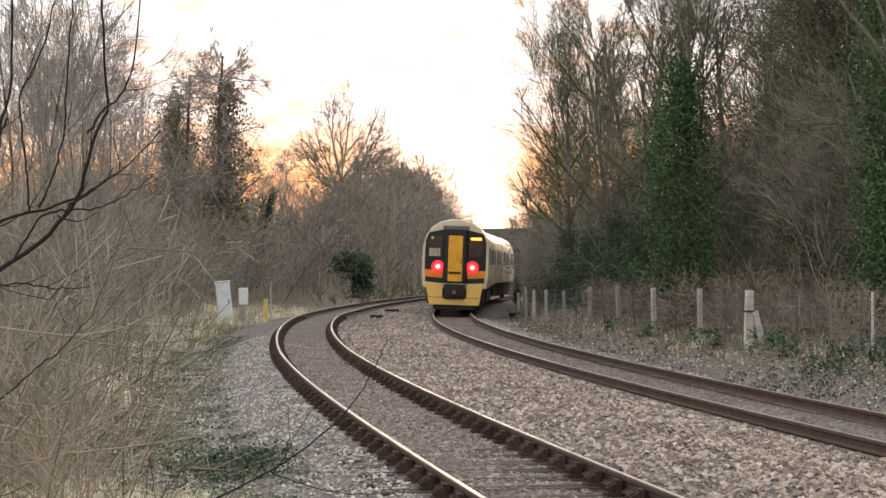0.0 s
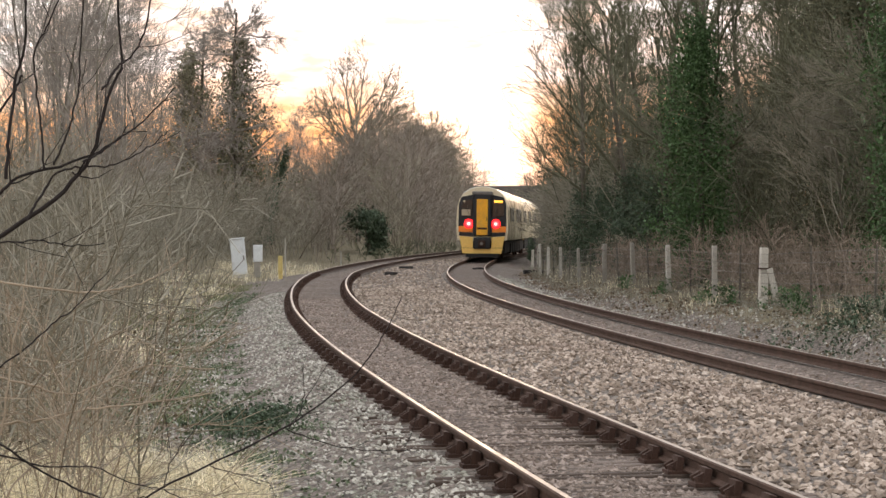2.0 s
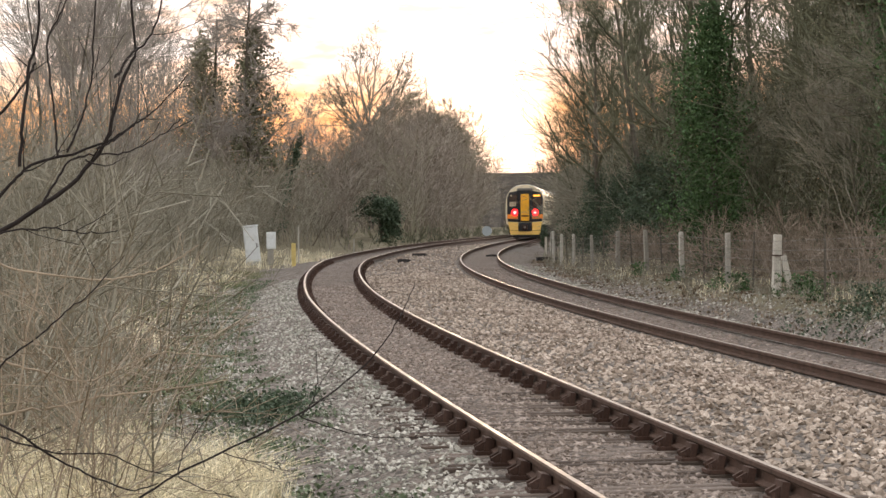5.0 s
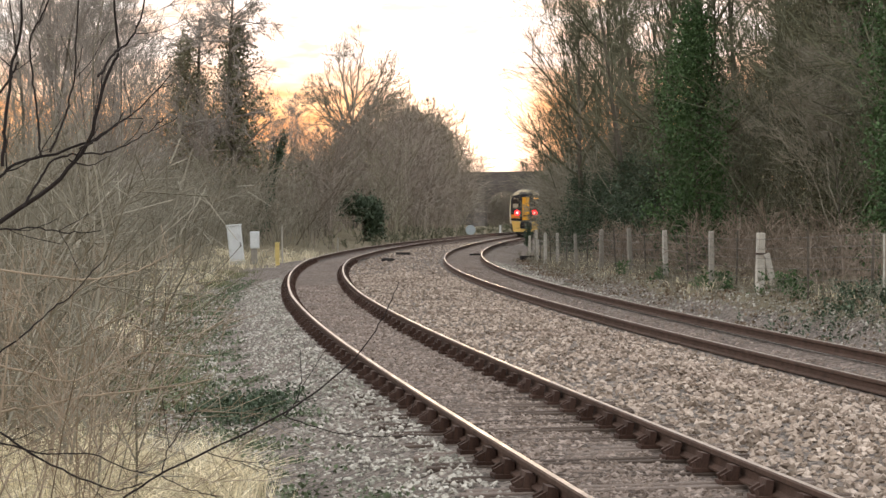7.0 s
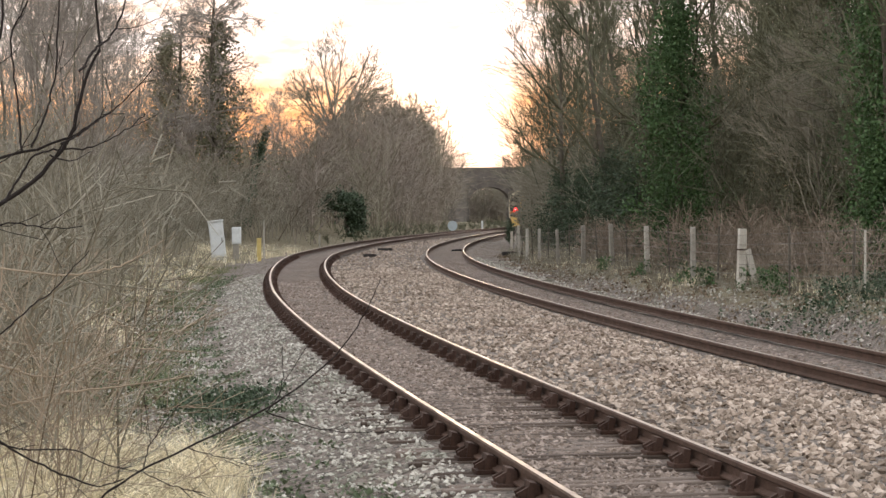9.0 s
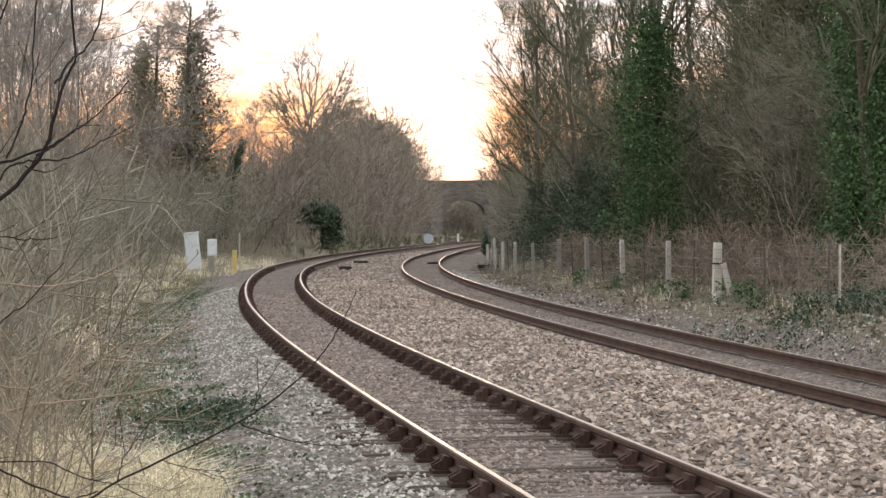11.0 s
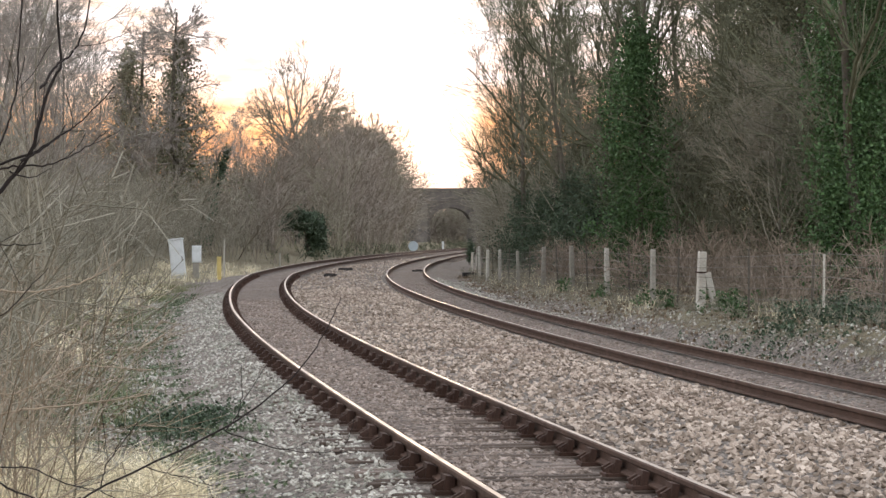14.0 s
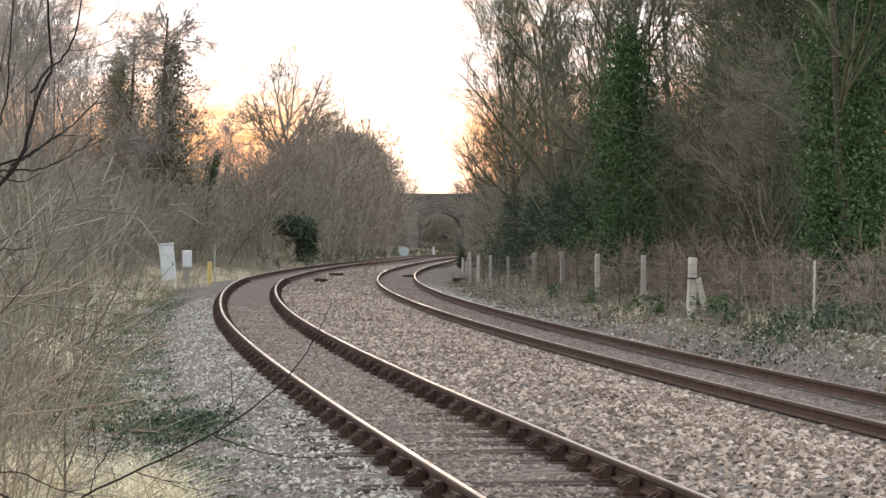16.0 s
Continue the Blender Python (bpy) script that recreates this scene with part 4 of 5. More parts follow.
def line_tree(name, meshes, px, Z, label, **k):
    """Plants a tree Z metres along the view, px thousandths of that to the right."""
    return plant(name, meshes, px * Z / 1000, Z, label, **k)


def make_right_wood():
    rng = np.random.default_rng(21)
    lab = "bare grey-brown tree in the lineside wood"
    spots = [(34, 104, 0.66), (46, 96, 0.8), (84, 80, 1.05), (150, 64, 1.0), (205, 52, 1.0), (245, 58, 1.1),
             (62, 112, 1.1), (160, 92, 1.3), (215, 84, 1.25)]
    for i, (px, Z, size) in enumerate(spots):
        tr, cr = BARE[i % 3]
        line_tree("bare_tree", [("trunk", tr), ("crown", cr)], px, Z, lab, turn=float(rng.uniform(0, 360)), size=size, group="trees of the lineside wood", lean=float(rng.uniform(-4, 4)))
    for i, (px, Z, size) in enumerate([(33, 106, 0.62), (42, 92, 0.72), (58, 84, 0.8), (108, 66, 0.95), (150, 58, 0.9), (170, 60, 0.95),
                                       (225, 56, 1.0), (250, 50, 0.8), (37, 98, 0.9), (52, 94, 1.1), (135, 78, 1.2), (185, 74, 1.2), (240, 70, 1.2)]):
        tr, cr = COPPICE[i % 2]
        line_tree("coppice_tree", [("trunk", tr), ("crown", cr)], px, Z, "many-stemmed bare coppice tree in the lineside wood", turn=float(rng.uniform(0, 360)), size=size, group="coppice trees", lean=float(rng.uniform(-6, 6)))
    pale = bare_tree_meshes(18, 8.0, 30, True, up=0.1, trunk_r=0.06, twig=0.006, fork=0.06, limbs_n=14, reach=0.8, mat=M_TWIG)
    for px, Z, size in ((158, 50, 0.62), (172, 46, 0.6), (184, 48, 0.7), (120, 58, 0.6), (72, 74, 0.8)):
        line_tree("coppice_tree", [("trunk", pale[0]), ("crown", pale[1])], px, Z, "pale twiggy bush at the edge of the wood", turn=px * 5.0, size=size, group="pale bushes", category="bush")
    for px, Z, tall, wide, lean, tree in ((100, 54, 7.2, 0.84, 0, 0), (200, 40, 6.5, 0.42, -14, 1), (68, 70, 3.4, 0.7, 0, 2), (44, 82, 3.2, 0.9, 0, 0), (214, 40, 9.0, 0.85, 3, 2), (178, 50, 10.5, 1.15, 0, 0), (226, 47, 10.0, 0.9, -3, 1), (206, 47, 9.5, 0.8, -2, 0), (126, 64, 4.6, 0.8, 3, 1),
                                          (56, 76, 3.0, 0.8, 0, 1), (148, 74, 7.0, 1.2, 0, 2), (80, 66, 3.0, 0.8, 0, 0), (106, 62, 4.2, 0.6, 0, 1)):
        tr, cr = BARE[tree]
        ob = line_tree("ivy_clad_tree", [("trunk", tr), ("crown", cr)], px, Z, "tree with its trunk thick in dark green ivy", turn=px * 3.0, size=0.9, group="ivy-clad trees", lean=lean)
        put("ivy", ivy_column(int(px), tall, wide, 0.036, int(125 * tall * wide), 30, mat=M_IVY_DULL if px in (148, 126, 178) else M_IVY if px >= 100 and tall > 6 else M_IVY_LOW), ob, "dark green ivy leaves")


def left_top(px):
    """How high the skyline of the wood on the left stands, in thousandths of the distance."""
    return np.interp(px, [-240, -215, -185, -165, -140, -120, -90, -72, -58, -46, -32, -20, -8, 5], [150, 128, 104, 92, 60, 36, 35, 44, 50, 51, 42, 29, 21, 18])


def make_left_wood():
    rng = np.random.default_rng(22)
    # two tall ivy-clad trees
    tall_tree = bare_tree_meshes(41, 17.0, 68, True, up=0.0, twig=0.007, fork=0.25, limbs_n=36, reach=0.27, trunk_r=0.2, mat=M_TWIG_GREY)
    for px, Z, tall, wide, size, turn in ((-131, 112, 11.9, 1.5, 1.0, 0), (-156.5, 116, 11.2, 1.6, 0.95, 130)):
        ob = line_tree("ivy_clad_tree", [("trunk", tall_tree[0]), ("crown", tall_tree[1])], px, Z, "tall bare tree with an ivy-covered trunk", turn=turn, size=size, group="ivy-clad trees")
        put("ivy", ivy_column(int(-px), tall, wide, 0.075, 520, 18, z0=1.0, bulge=0.8, shape=(1.5, 1.5, 0.9, 0.5, 0.14), mat=M_IVY_HAZED if px < -140 else M_IVY_DULL), ob, "ivy leaves turned dull olive by painted distance haze")
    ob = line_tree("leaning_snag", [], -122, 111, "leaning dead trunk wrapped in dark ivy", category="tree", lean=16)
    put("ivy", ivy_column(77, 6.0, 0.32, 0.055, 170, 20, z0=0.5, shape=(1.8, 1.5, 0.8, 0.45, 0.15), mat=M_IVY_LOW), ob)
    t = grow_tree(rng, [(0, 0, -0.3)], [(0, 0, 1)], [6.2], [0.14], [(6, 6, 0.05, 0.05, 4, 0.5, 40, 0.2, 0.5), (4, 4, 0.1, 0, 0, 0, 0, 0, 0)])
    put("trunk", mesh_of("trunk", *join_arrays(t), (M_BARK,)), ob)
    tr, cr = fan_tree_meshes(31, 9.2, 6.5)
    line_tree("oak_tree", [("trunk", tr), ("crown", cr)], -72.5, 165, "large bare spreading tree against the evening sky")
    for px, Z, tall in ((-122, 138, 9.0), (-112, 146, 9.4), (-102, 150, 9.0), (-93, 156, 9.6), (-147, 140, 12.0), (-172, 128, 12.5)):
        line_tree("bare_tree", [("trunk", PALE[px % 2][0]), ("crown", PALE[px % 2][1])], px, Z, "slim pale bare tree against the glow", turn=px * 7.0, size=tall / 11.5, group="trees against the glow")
    lab = "bare brown tree on the far side of the curve"
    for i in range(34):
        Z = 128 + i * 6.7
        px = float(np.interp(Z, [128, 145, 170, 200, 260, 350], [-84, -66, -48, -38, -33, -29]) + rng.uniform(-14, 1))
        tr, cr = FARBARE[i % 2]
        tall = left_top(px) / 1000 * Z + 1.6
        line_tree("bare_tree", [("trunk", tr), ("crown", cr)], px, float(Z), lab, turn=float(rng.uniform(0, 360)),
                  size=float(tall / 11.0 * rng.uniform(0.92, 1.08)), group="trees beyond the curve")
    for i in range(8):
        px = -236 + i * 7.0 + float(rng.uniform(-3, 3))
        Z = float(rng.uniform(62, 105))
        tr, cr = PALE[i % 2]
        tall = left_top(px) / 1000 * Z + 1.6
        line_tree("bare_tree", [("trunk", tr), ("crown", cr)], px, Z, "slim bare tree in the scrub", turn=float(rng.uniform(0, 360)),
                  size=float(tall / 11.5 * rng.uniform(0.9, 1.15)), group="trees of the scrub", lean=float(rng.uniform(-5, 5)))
    for x, Z, size in ((6.0, 418, 1.15), (10.5, 424, 1.2), (14.5, 415, 1.25), (-9.0, 420, 1.1)):
        plant("bare_tree", [("trunk", FARBARE[0][0]), ("crown", FARBARE[0][1])], x, Z, "bare tree behind the bridge", turn=x * 31, size=size, group="trees behind the bridge")
    # a rounded ivy-grown bush by the far curve
    ob = line_tree("ivy_bush", [], -65.5, 126, "rounded dark green ivy-grown bush beside the track", category="bush")
    r2 = np.random.default_rng(5)
    c = np.concatenate([r2.normal(size=(190, 3)) * np.array([0.62, 0.45, 0.30]) + np.array([-0.35, 0, 2.15]), r2.normal(size=(110, 3)) * np.array([0.26, 0.3, 0.55]) + np.array([0.45, 0, 1.1])])
    put("leaves", mesh_of("leaves", *leaf_cloud(r2, c, 0.07, 30, 0.16), (M_IVY_LOW,)), ob)
    t = grow_tree(r2, [(0, 0, -0.2), (0.2, 0, -0.2)], [(0, 0, 1), (0.2, 0, 1)], [2.4, 2.0], [0.12, 0.09], [(6, 6, 0.1, 0.1, 6, 0.4, 40, 0.5, 0.6), (4, 4, 0.2, 0.1, 0, 0, 0, 0, 0)])
    put("stem", mesh_of("stem", *join_arrays(t), (M_BARK,)), ob)


def thicket(name, seed, places, heights, mat, label, kids=(5, 4), twig=0.006, lean=0.25, category="scrub", r0=0.012):
    """A tangle of upright, forking stems."""
    rng = np.random.default_rng(seed)
    n = len(places)
    z = ground_z(places[:, 0], places[:, 1]) - 0.05
    P = np.column_stack([places, z])
    D = unit(np.column_stack([rng.normal(0, lean, (n, 2)), np.ones(n)]))
    lv = [(4, 3, 0.17, 0.04, kids[0], 0.15, 36, 0.6, 0.7), (3, 3, 0.26, 0.02, kids[1], 0.1, 44, 0.6, 0.8), (2, 3, 0.3, 0.0, 0, 0, 0, 0, 0)]
    t = grow_tree(rng, P, D, heights, np.full(n, r0), lv, twig)
    ob = put(name, mesh_of(name, *join_arrays(t), (mat,)))
    return tagged(ob, label, category, kind="stuff")


def strip(rng, n, s0, s1, o0, o1, left=False):
    """Places in a strip beside the line."""
    s, o = rng.uniform(s0, s1, n), rng.uniform(o0, o1, n)
    if left:
        o = -gap(s) - o
    x, y, _ = on_line(s, o)
    return np.stack([x, y], 1)


def make_thickets():
    rng = np.random.default_rng(33)
    a = strip(rng, 520, 10, 60, 4.3, 8)
    thicket("bramble_scrub", 1, a, rng.uniform(0.6, 1.7, len(a)), M_BRACKEN, "tangled reddish-brown brambles and bracken behind the fence", (6, 5), 0.005, 0.5)
    a = strip(rng, 560, 26, 90, 6.5, 13)
    thicket("hazel_thicket", 2, a, rng.uniform(2.5, 6.0, len(a)), M_TWIG_OLIVE, "dense bare upright thicket under the trees", (6, 6), 0.007, 0.16, r0=0.02)
    a = strip(rng, 330, 70, 120, 5.0, 9)
    thicket("hazel_thicket", 3, a, rng.uniform(2.0, 4.5, len(a)), M_TWIG, "dense bare thicket closing in on the line", (6, 5), 0.011, 0.2, r0=0.025)
    a = strip(rng, 1250, 95, 330, 3.4, 20, True)
    a = a[(a[:, 1] < 190) | (a[:, 0] / a[:, 1] < -0.016)]
    a = a[(a[:, 1] < 200) | (a[:, 0] / a[:, 1] < -0.018)]
    a = a[~((np.abs(a[:, 0] / a[:, 1] + 0.068) < 0.012) & (a[:, 1] < 131))]      # the bush stands clear of the scrub
    top = left_top(a[:, 0] / a[:, 1] * 1000) / 1000 * a[:, 1] + 1.9 - ground_z(a[:, 0], a[:, 1])
    thicket("far_thicket", 4, a, np.maximum(top * rng.uniform(0.45, 0.95, len(a)), 1.0), M_TWIG_FAR, "hazy brown mass of bare scrub beyond the curve", (6, 5), 0.014, 0.2, r0=0.035)
    b = strip(rng, 420, 125, 340, 3.8, 16)
    b = b[b[:, 0] / b[:, 1] > 0.027]
    a = np.concatenate([b, np.column_stack([rng.uniform(-12, 18, 520), rng.uniform(396, 440, 520)])])
    thicket("far_thicket", 5, a, np.where(a[:, 1] > 390, rng.uniform(4.0, 9.0, len(a)), rng.uniform(2.0, 6.0, len(a))), M_TWIG_FAR, "hazy brown mass of bare scrub by the far line", (6, 5), 0.030, 0.2, r0=0.04)
    a = strip(rng, 1100, 8, 80, 2.6, 4.8)
    thicket("low_scrub", 15, a, rng.uniform(0.12, 0.5, len(a)), M_TWIG, "dead weeds and twigs along the foot of the fence", (4, 3), 0.0045, 0.7, r0=0.006)
    a = np.concatenate([strip(rng, 260, 92, 330, 2.2, 5.0, True), strip(rng, 80, 95, 250, 2.4, 4.5)])
    thicket("low_scrub", 10, a, rng.uniform(0.3, 1.1, len(a)), M_TWIG_OLIVE, "low dead scrub along the foot of the bank", (6, 4), 0.012, 0.5, r0=0.015)
    z = rng.uniform(100, 119, 230)
    a = np.column_stack([rng.uniform(0.0282, 0.044, 230) * z, z])
    thicket("hazel_thicket", 9, a, rng.uniform(2.2, 4.3, len(a)), M_TWIG, "brown twiggy bush beside the far end of the fence", (6, 6), 0.010, 0.08, r0=0.02)
    z = rng.uniform(95, 140, 480)
    a = np.column_stack([rng.uniform(-0.245, -0.085, 480) * z, z])
    a = a[(z > 122) | (a[:, 0] / z < -0.18)]
    thicket("far_thicket", 12, a, np.where(a[:, 0] / a[:, 1] > -0.15, rng.uniform(2.4, 4.9, len(a)), rng.uniform(3.2, 6.4, len(a))), M_TWIG_FAR, "brown mass of bare scrub on the left bank", (7, 6), 0.007, 0.2, r0=0.025)
    z = rng.uniform(100, 115, 90)
    a = np.column_stack([rng.uniform(0.027, 0.036, 90) * z, z])
    thicket("low_scrub", 13, a, rng.uniform(0.9, 2.1, len(a)), M_TWIG, "low brown scrub at the far end of the fence", (6, 5), 0.011, 0.12, r0=0.015)
    a = strip(rng, 900, 20, 100, 5.6, 17, True)
    thicket("willow_scrub", 6, a, rng.uniform(1.5, 4.2, len(a)), M_TWIG, "grey-brown bare scrub on the left bank", (7, 6), 0.0052, 0.24, r0=0.014)
    a = strip(rng, 520, 5, 34, 4.3, 8.5, True)
    thicket("weed_stems", 7, a, rng.uniform(0.5, 1.4, len(a)), M_TWIG_PALE, "pale dead weed stems on the bank", (4, 3), 0.0028, 0.22, r0=0.005)
    y = rng.uniform(12, 21, 34)
    a = np.column_stack([rng.uniform(-0.29, -0.18, 34) * y, y])
    thicket("bank_shrubs", 16, a, rng.uniform(1.5, 3.1, len(a)), M_TWIG, "bare brown shrubs reaching out from the bank", (7, 5), 0.0042, 0.42, r0=0.014)
    y = rng.uniform(9.5, 14, 20)
    a = np.column_stack([rng.uniform(-0.29, -0.19, 20) * y, y])
    thicket("bare_canes", 14, a, rng.uniform(0.9, 1.9, len(a)), M_TWIG_PALE, "pale bare canes tangled on the bank", (7, 6), 0.0022, 0.45, r0=0.006)
    a = strip(rng, 460, 5, 42, 3.8, 8.0, True)
    thicket("bramble_scrub", 8, a, rng.uniform(0.4, 1.2, len(a)), M_TWIG, "brown bramble tangle on the bank", (6, 5), 0.0035, 0.7, r0=0.006)


def blades(name, seed, places, tall, mat, label, wide=0.006, bend=0.5):
    rng = np.random.default_rng(seed)
    n = len(places)
    z = ground_z(places[:, 0], places[:, 1]) - 0.02
    a = rng.uniform(0, 6.28, n)
    h = tall * rng.uniform(0.4, 1.2, n)
    d = np.stack([np.cos(a), np.sin(a)], 1)
    k = rng.uniform(0.1, bend, n)[:, None]
    p0 = np.column_stack([places, z])
    p1 = p0 + np.column_stack([d * h[:, None] * k * 0.35, h * 0.6])
    p2 = p0 + np.column_stack([d * h[:, None] * k * 1.3, h * (1 - 0.3 * k[:, 0])])
    V, F = tube_arrays(np.stack([p0, p1, p2], 1), np.stack([np.full(n, wide), np.full(n, wide * 0.7), np.full(n, wide * 0.15)], 1) * rng.uniform(0.6, 1.4, (n, 1)), 3)
    return tagged(put(name, mesh_of(name, V, F, (mat,))), label, "grass", kind="stuff")


def tufts(rng, centres, each, spread):
    return np.repeat(centres, each, 0) + rng.normal(size=(len(centres) * each, 2)) * spread


def make_grass():
    rng = np.random.default_rng(44)
    a = tufts(rng, np.concatenate([strip(rng, 95, -1.5, 6.5, 3.3, 6.5, True), strip(rng, 42, -1.0, 6.0, 2.7, 3.5, True), strip(rng, 110, -4.5, 3.0, 3.3, 7.5, True)]), 70, 0.13)
    blades("dry_grass", 1, a, 0.42, M_STRAW, "tall straw-coloured winter grass on the bank", 0.0035, 0.9)
    a = tufts(rng, np.concatenate([strip(rng, 34, 62, 84, 3.0, 6.0, True), strip(rng, 75, 10, 60, 3.2, 6.5, True)]), 26, 0.25)
    blades("dry_grass", 2, a, 0.42, M_STRAW, "straw-coloured winter grass along the verge", 0.007, 0.9)
    a = tufts(rng, strip(rng, 200, 8, 60, 2.6, 5.0, True), 26, 0.2)
    blades("green_grass", 3, a, 0.2, M_GRASS, "dull green grass at the edge of the cess", 0.005, 0.9)
    a = tufts(rng, strip(rng, 110, 10, 70, 3.2, 6.0), 18, 0.25)
    blades("dry_grass", 4, a, 0.3, M_STRAW, "sparse dead grass under the fence", 0.005, 0.9)


def make_moss():
    """Low green weeds creeping over the edge of the stones."""
    rng = np.random.default_rng(46)
    p = np.concatenate([strip(rng, 700, 12, 50, 1.9, 3.4, True), strip(rng, 240, 3, 14, 2.6, 4.0, True), strip(rng, 200, -1, 12, 1.6, 2.8, True)])
    keep = waves(p[:, 0], p[:, 1], 1.6, 12) > -0.15
    p = p[keep]
    c = np.column_stack([p, ground_z(p[:, 0], p[:, 1]) + 0.02])
    tagged(put("low_weeds", mesh_of("low_weeds", *leaf_cloud(rng, c, 0.022, 22, np.array([0.11, 0.11, 0.018])), (M_MOSS,))), "low mossy green weeds creeping over the cess stones", "weeds", kind="stuff")


def make_litter():
    """Fallen leaves and scraps of bark on the earth beside the fence and on the bank."""
    rng = np.random.default_rng(47)
    p = np.concatenate([strip(rng, 2600, 6, 75, 2.3, 6.0), strip(rng, 1300, 4, 60, 3.2, 7.0, True)])
    c = np.column_stack([p, ground_z(p[:, 0], p[:, 1]) + 0.02])
    tagged(put("leaf_litter", mesh_of("leaf_litter", *leaf_cloud(rng, c, 0.03, 9, np.array([0.16, 0.16, 0.015])), (M_LITTER,))), "brown fallen leaves and scraps of bark on the earth", "leaf litter", kind="stuff")


def ivy_patch(name, seed, x, y, rx, ry, high, n, leaf, label, mat):
    rng = np.random.default_rng(seed)
    p = rng.normal(size=(n, 2)) * 0.5
    p = np.column_stack([x + p[:, 0] * rx, y + p[:, 1] * ry])
    c = np.column_stack([p, ground_z(p[:, 0], p[:, 1]) + rng.random(n) ** 2 * high])
    return tagged(put(name, mesh_of(name, *leaf_cloud(rng, c, leaf, 9, 0.05), (mat,))), label, "ground ivy", kind="stuff")


def stones(name, seed, places, size, mat, label, sink=0.25):
    """Broken stones, each a squashed, jagged lump."""
    rng = np.random.default_rng(seed)
    base = np.array([(0, 0, 1), (0.9, 0, 0.2), (0.2, 0.9, 0.1), (-0.8, 0.3, 0.3), (-0.3, -0.9, 0.2), (0.5, -0.6, 0.6), (0, 0, -0.8)])
    tri = np.array([(0, 1, 2), (0, 2, 3), (0, 3, 4), (0, 4, 5), (0, 5, 1), (5, 4, 1), (6, 2, 1), (6, 3, 2), (6, 4, 3), (6, 1, 4)])
    n = len(places)
    z = ground_z(places[:, 0], places[:, 1])
    V = base[None] + rng.normal(0, 0.22, (n, 7, 3))
    a = rng.uniform(0, 6.28, n)
    ca, sa = np.cos(a)[:, None], np.sin(a)[:, None]
    tilt = rng.uniform(0, 6.28, n)
    ct, st = np.cos(tilt)[:, None], np.sin(tilt)[:, None]
    X, Y, Zz = V[..., 0], V[..., 1] * ct - V[..., 2] * st, V[..., 1] * st + V[..., 2] * ct
    V = np.stack([X * ca - Y * sa, X * sa + Y * ca, Zz * 0.8], -1)
    s = size * rng.uniform(0.5, 1.45, n)
    V = V * s[:, None, None] + np.column_stack([places, z + s * (0.5 - sink)])[:, None]
    F = (tri[None] + (np.arange(n) * 7)[:, None, None]).reshape(-1, 3)
    return tagged(put(name, mesh_of(name, V.reshape(-1, 3), F, (mat,))), label, "ballast", kind="stuff")


def make_ballast():
    rng = np.random.default_rng(55)

    def bed(n, s0, s1, lo, hi):
        s = s0 + (s1 - s0) * rng.random(n) ** 2.0
        d = gap(s)
        o = lo(d) + (hi(d) - lo(d)) * rng.random(n)
        x, y, _ = on_line(s, o)
        return np.stack([x, y], 1)
    a = bed(24000, -3, 48, lambda d: -d + 0.95, lambda d: 0 * d - 0.95)
    stones("ballast", 1, a, 0.034, M_STONE, "loose pinkish-grey ballast between the tracks")
    a = bed(17000, -3, 40, lambda d: -d - 0.6, lambda d: -d + 0.6)
    stones("ballast", 2, a, 0.027, M_STONE_DARK, "worn ballast between the rails", 0.5)
    a = bed(4500, 0, 60, lambda d: 0 * d - 0.6, lambda d: 0 * d + 0.6)
    stones("ballast", 3, a, 0.026, M_STONE_DARK, "dark ballast between the rails", 0.4)
    a = bed(22000, -6, 45, lambda d: -d - 3.7, lambda d: -d - 0.95)
    stones("ballast", 4, a, 0.024, M_STONE_GREY, "grey and mossy stones of the cess", 0.35)
    a = bed(10000, 6, 65, lambda d: 0 * d + 0.95, lambda d: 0 * d + 3.5)
    stones("ballast", 5, a, 0.03, M_STONE_GREY, "grey ballast shoulder below the fence", 0.3)
    a = bed(5000, 40, 110, lambda d: -d + 0.95, lambda d: 0 * d - 0.95)
    stones("ballast", 6, a, 0.045, M_STONE, "ballast farther along the curve", 0.5)


def near_branch(name, depth, tips, label, r0, r1, seed, twigs=5, mat=None):
    """A wavering branch with side shoots: its run in sideways and upward metres at that depth."""
    rng = np.random.default_rng(seed)
    pts = np.array([(a, depth + 0.04 * i, b) for i, (a, b) in enumerate(tips)], float)
    t = np.linspace(0, 1, len(pts))
    q = np.linspace(0, 1, 5 * len(pts))
    P = np.stack([np.interp(q, t, pts[:, k]) for k in range(3)], 1)
    P = (P + np.roll(P, 1, 0) + np.roll(P, -1, 0)) / 3
    P[0], P[-1] = pts[0], pts[-1]
    P += rng.normal(0, 0.0022 * depth / 7, P.shape)
    R = np.linspace(r0, r1, len(P))
    out = [tube_arrays(P[None], R[None], 6)]
    if twigs:
        T = unit(np.gradient(P, axis=0))
        a, b, c, d = offshoots(rng, P[None], T[None], np.array([0.45]), np.array([r0]), twigs, 0.3, 42, 0.55, 0.5)
        p2, d2 = limbs(rng, a, b, c, 6, 0.12, 0.05)
        out.append(tube_arrays(p2, np.maximum(taper(d, 6), 0.0016), 4))
    return mesh_of(name, *join_arrays(out), (mat or M_DARKTWIG,), True)


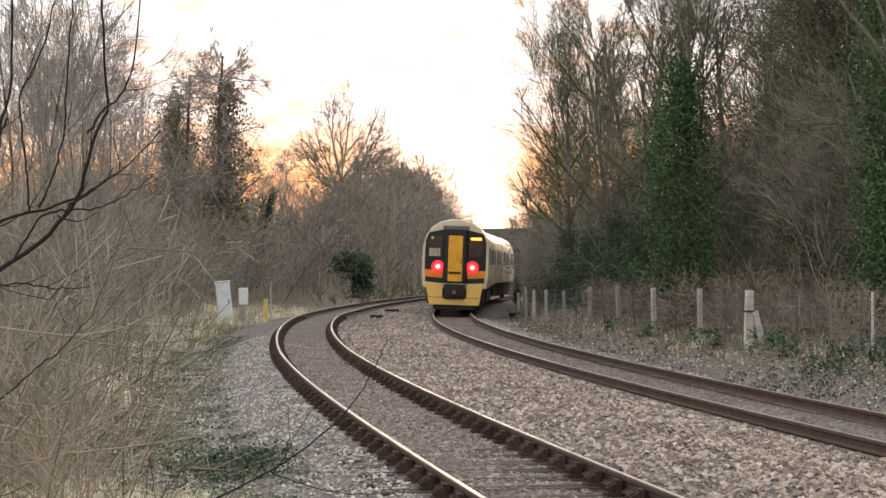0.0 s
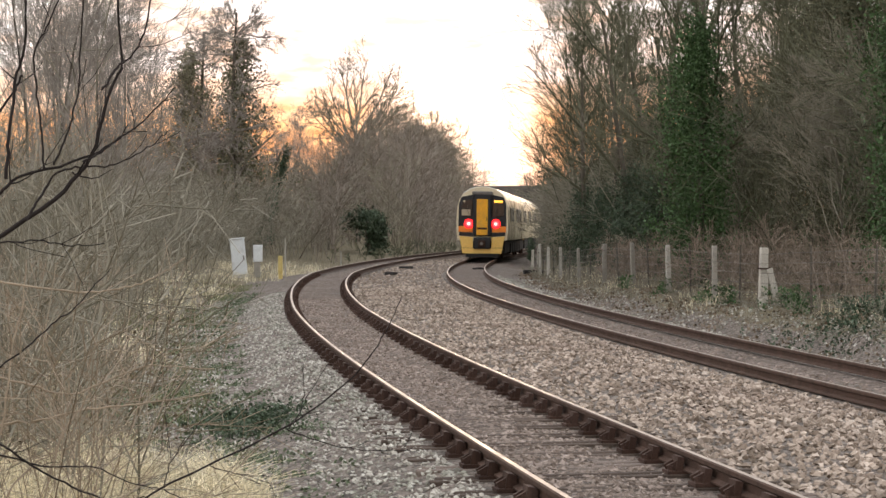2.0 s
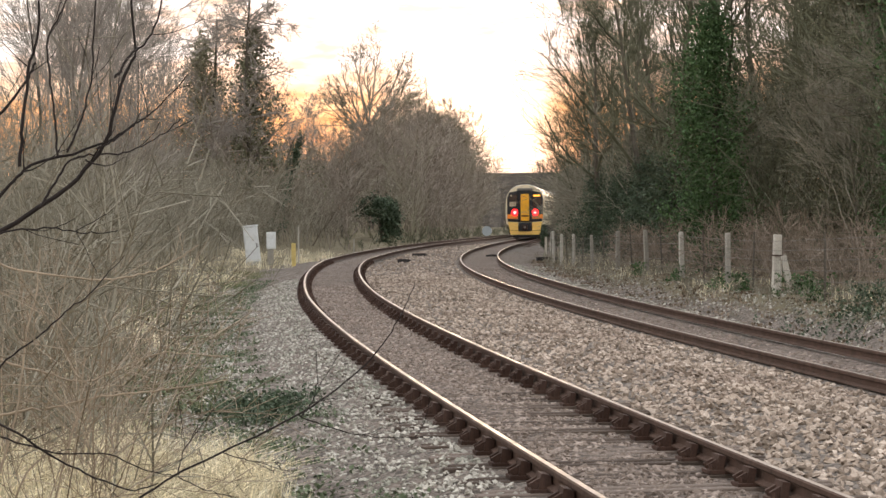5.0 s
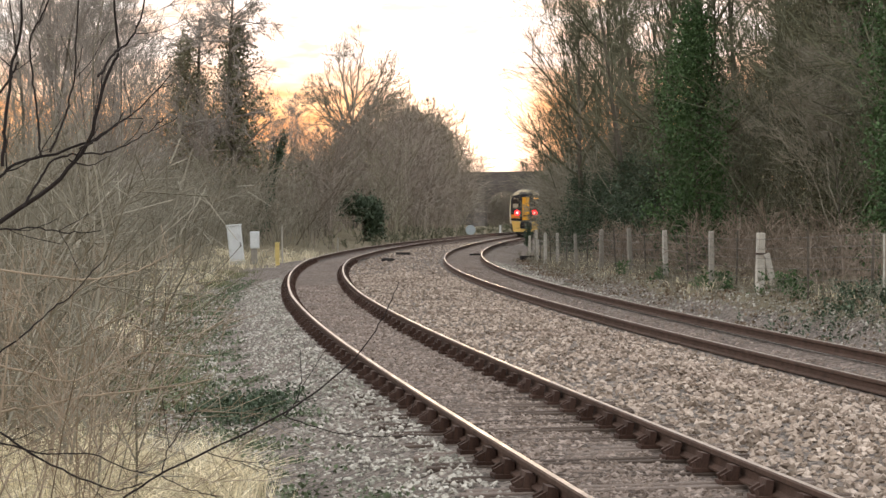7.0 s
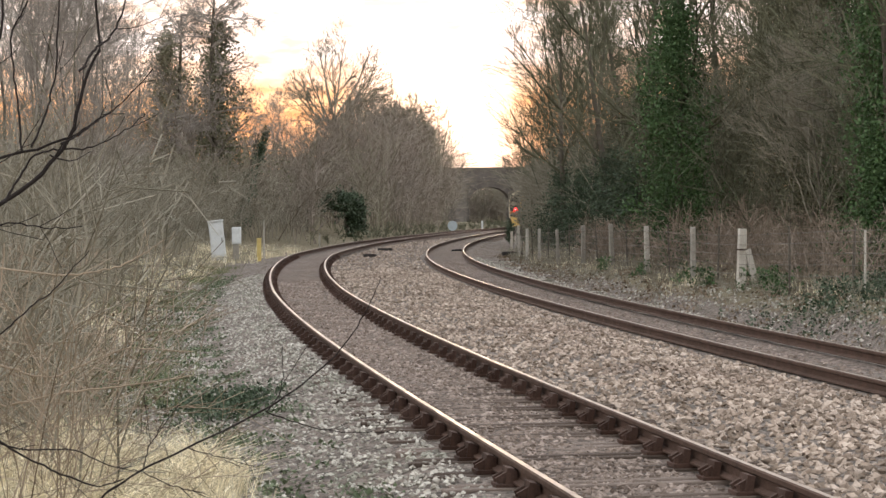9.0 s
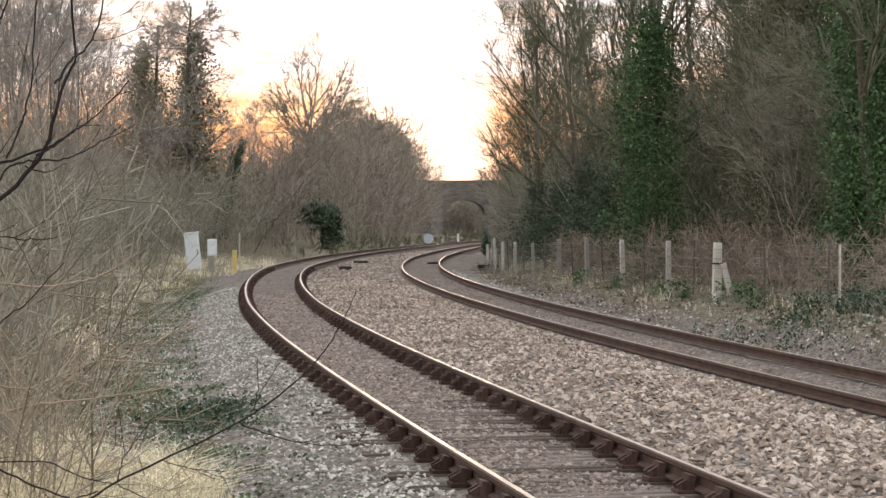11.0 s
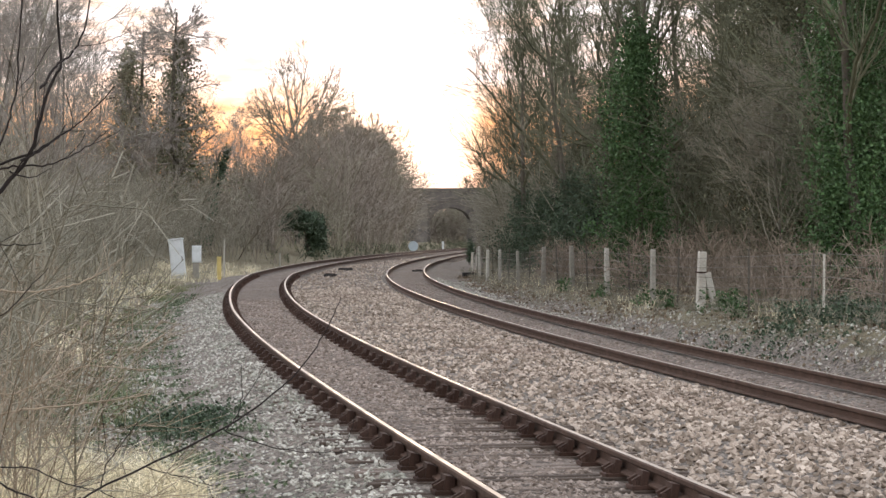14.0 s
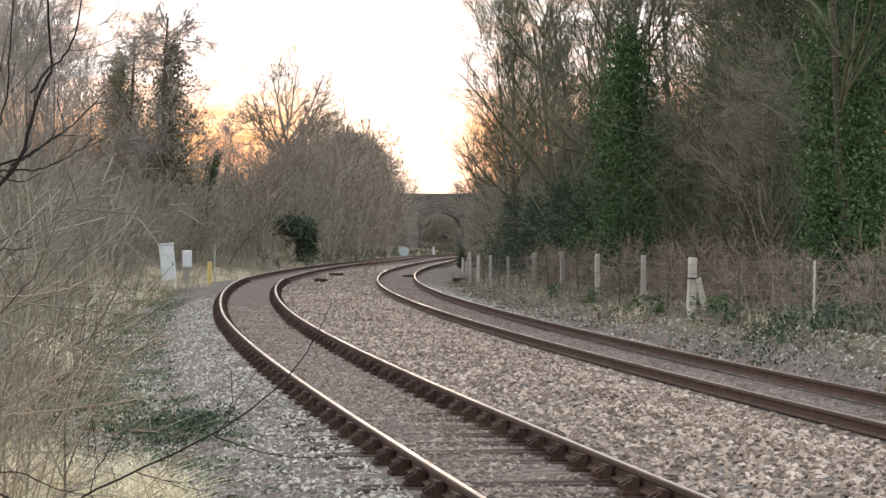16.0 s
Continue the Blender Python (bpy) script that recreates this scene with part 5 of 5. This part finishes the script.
def make_near_shrub():
    """The dark shrub and the canes that hang into view beside the standpoint, rooted on the bank."""
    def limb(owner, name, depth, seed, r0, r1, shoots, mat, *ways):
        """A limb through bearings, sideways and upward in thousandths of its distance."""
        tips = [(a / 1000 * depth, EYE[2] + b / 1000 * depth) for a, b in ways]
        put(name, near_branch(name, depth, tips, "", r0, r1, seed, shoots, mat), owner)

    shrub = thing("bare_shrub", (0, 0, 0), "dark bare shrub reaching out beside the camera", "shrub")
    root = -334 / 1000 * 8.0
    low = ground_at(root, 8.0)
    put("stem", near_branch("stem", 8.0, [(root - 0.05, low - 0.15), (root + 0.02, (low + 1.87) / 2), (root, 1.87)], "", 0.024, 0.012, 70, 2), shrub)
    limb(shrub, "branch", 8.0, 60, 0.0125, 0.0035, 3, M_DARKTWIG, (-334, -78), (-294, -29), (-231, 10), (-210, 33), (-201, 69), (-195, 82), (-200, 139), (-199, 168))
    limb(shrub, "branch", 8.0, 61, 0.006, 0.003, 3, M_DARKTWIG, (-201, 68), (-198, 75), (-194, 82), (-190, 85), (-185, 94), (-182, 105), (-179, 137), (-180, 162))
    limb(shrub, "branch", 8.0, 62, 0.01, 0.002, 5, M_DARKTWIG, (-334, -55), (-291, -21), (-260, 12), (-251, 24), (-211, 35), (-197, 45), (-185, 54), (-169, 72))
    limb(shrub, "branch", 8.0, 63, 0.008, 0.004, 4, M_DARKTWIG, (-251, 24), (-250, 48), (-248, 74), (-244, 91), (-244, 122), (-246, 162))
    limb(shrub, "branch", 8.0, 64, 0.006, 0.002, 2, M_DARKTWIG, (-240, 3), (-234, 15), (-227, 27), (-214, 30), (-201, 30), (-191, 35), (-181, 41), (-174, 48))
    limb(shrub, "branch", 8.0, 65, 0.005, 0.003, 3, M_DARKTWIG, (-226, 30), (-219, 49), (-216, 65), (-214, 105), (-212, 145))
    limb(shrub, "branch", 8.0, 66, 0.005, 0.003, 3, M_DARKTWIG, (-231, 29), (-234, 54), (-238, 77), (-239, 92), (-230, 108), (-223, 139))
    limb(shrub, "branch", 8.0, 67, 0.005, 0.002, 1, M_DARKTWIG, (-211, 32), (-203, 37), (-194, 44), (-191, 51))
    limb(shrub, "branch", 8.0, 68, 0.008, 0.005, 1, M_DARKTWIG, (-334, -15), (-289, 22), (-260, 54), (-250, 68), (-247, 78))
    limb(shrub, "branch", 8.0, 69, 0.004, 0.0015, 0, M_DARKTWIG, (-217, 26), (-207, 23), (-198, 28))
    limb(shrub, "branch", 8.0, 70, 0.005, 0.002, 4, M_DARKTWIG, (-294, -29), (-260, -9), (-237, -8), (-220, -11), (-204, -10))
    canes = thing("bramble_cane", (0, 0, 0), "long thin dark canes arching over the bank and the cess", "bramble", "canes beside the camera")
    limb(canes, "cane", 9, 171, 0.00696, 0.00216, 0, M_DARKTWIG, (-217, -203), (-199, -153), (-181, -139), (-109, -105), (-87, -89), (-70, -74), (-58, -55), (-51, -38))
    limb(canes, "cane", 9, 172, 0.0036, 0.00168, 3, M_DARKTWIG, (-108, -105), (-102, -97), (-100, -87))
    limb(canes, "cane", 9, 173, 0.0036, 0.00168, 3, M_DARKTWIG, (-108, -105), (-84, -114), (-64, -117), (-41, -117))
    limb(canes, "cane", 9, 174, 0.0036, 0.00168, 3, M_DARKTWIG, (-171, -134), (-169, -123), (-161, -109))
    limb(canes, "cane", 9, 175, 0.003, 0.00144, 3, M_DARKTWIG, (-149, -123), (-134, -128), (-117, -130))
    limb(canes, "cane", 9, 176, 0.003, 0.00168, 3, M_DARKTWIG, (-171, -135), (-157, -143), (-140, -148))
    canes = thing("bramble_cane", (0, 0, 0), "dark arching canes low on the bank", "bramble", "canes beside the camera")
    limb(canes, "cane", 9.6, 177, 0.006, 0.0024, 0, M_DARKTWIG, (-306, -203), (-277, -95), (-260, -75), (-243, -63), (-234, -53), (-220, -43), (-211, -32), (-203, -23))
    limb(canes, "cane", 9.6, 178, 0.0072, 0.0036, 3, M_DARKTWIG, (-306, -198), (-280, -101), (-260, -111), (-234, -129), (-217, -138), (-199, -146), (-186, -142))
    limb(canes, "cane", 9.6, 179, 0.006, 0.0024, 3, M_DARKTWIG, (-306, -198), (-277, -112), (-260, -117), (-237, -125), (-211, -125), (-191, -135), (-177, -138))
    canes = thing("bramble_cane", (0, 0, 0), "pale bare canes tangled low on the bank", "bramble", "canes beside the camera")
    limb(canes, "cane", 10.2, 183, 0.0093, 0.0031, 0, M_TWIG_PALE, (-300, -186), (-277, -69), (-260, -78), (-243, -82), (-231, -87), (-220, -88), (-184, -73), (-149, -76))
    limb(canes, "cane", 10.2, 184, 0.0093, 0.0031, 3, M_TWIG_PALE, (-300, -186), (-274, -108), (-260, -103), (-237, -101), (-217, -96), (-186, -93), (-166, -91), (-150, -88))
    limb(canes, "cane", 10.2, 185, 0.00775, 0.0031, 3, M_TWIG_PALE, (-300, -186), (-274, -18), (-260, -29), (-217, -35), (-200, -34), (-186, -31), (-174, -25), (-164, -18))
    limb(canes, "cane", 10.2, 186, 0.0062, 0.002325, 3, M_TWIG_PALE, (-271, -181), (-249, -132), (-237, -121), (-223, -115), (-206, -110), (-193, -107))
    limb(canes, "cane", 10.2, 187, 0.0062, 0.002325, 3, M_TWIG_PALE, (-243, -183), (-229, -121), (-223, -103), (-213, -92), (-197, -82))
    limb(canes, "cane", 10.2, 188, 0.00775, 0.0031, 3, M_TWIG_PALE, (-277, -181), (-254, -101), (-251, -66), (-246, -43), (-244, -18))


make_right_wood()
make_left_wood()
make_thickets()
make_grass()
make_moss()
make_litter()
ivy_patch("ground_ivy", 1, -2.75, 21.8, 0.6, 1.7, 0.08, 380, 0.022, "patch of dark ground ivy spreading over the cess", M_IVY_LOW)
ivy_patch("ground_ivy", 2, 7.6, 34.2, 2.0, 2.5, 0.36, 1200, 0.028, "low dark green ivy growing under the fence", M_IVY_LOW)
for s_at in (33.0, 38.25, 43.5, 31.0, 25.5):
    gx, gy, _ = on_line(s_at, FENCE - 0.2)
    ivy_patch("ground_ivy", int(s_at), float(gx), float(gy), 0.22, 0.3, 0.4, 30, 0.032, "small dark tuft of ivy at the foot of a fence post", M_IVY)
ivy_patch("ground_ivy", 3, 6.0, 41.0, 0.5, 1.0, 0.45, 90, 0.034, "small clump of dark ivy under the fence", M_IVY)
make_ballast()
make_near_shrub()
make_old_post()

motions()
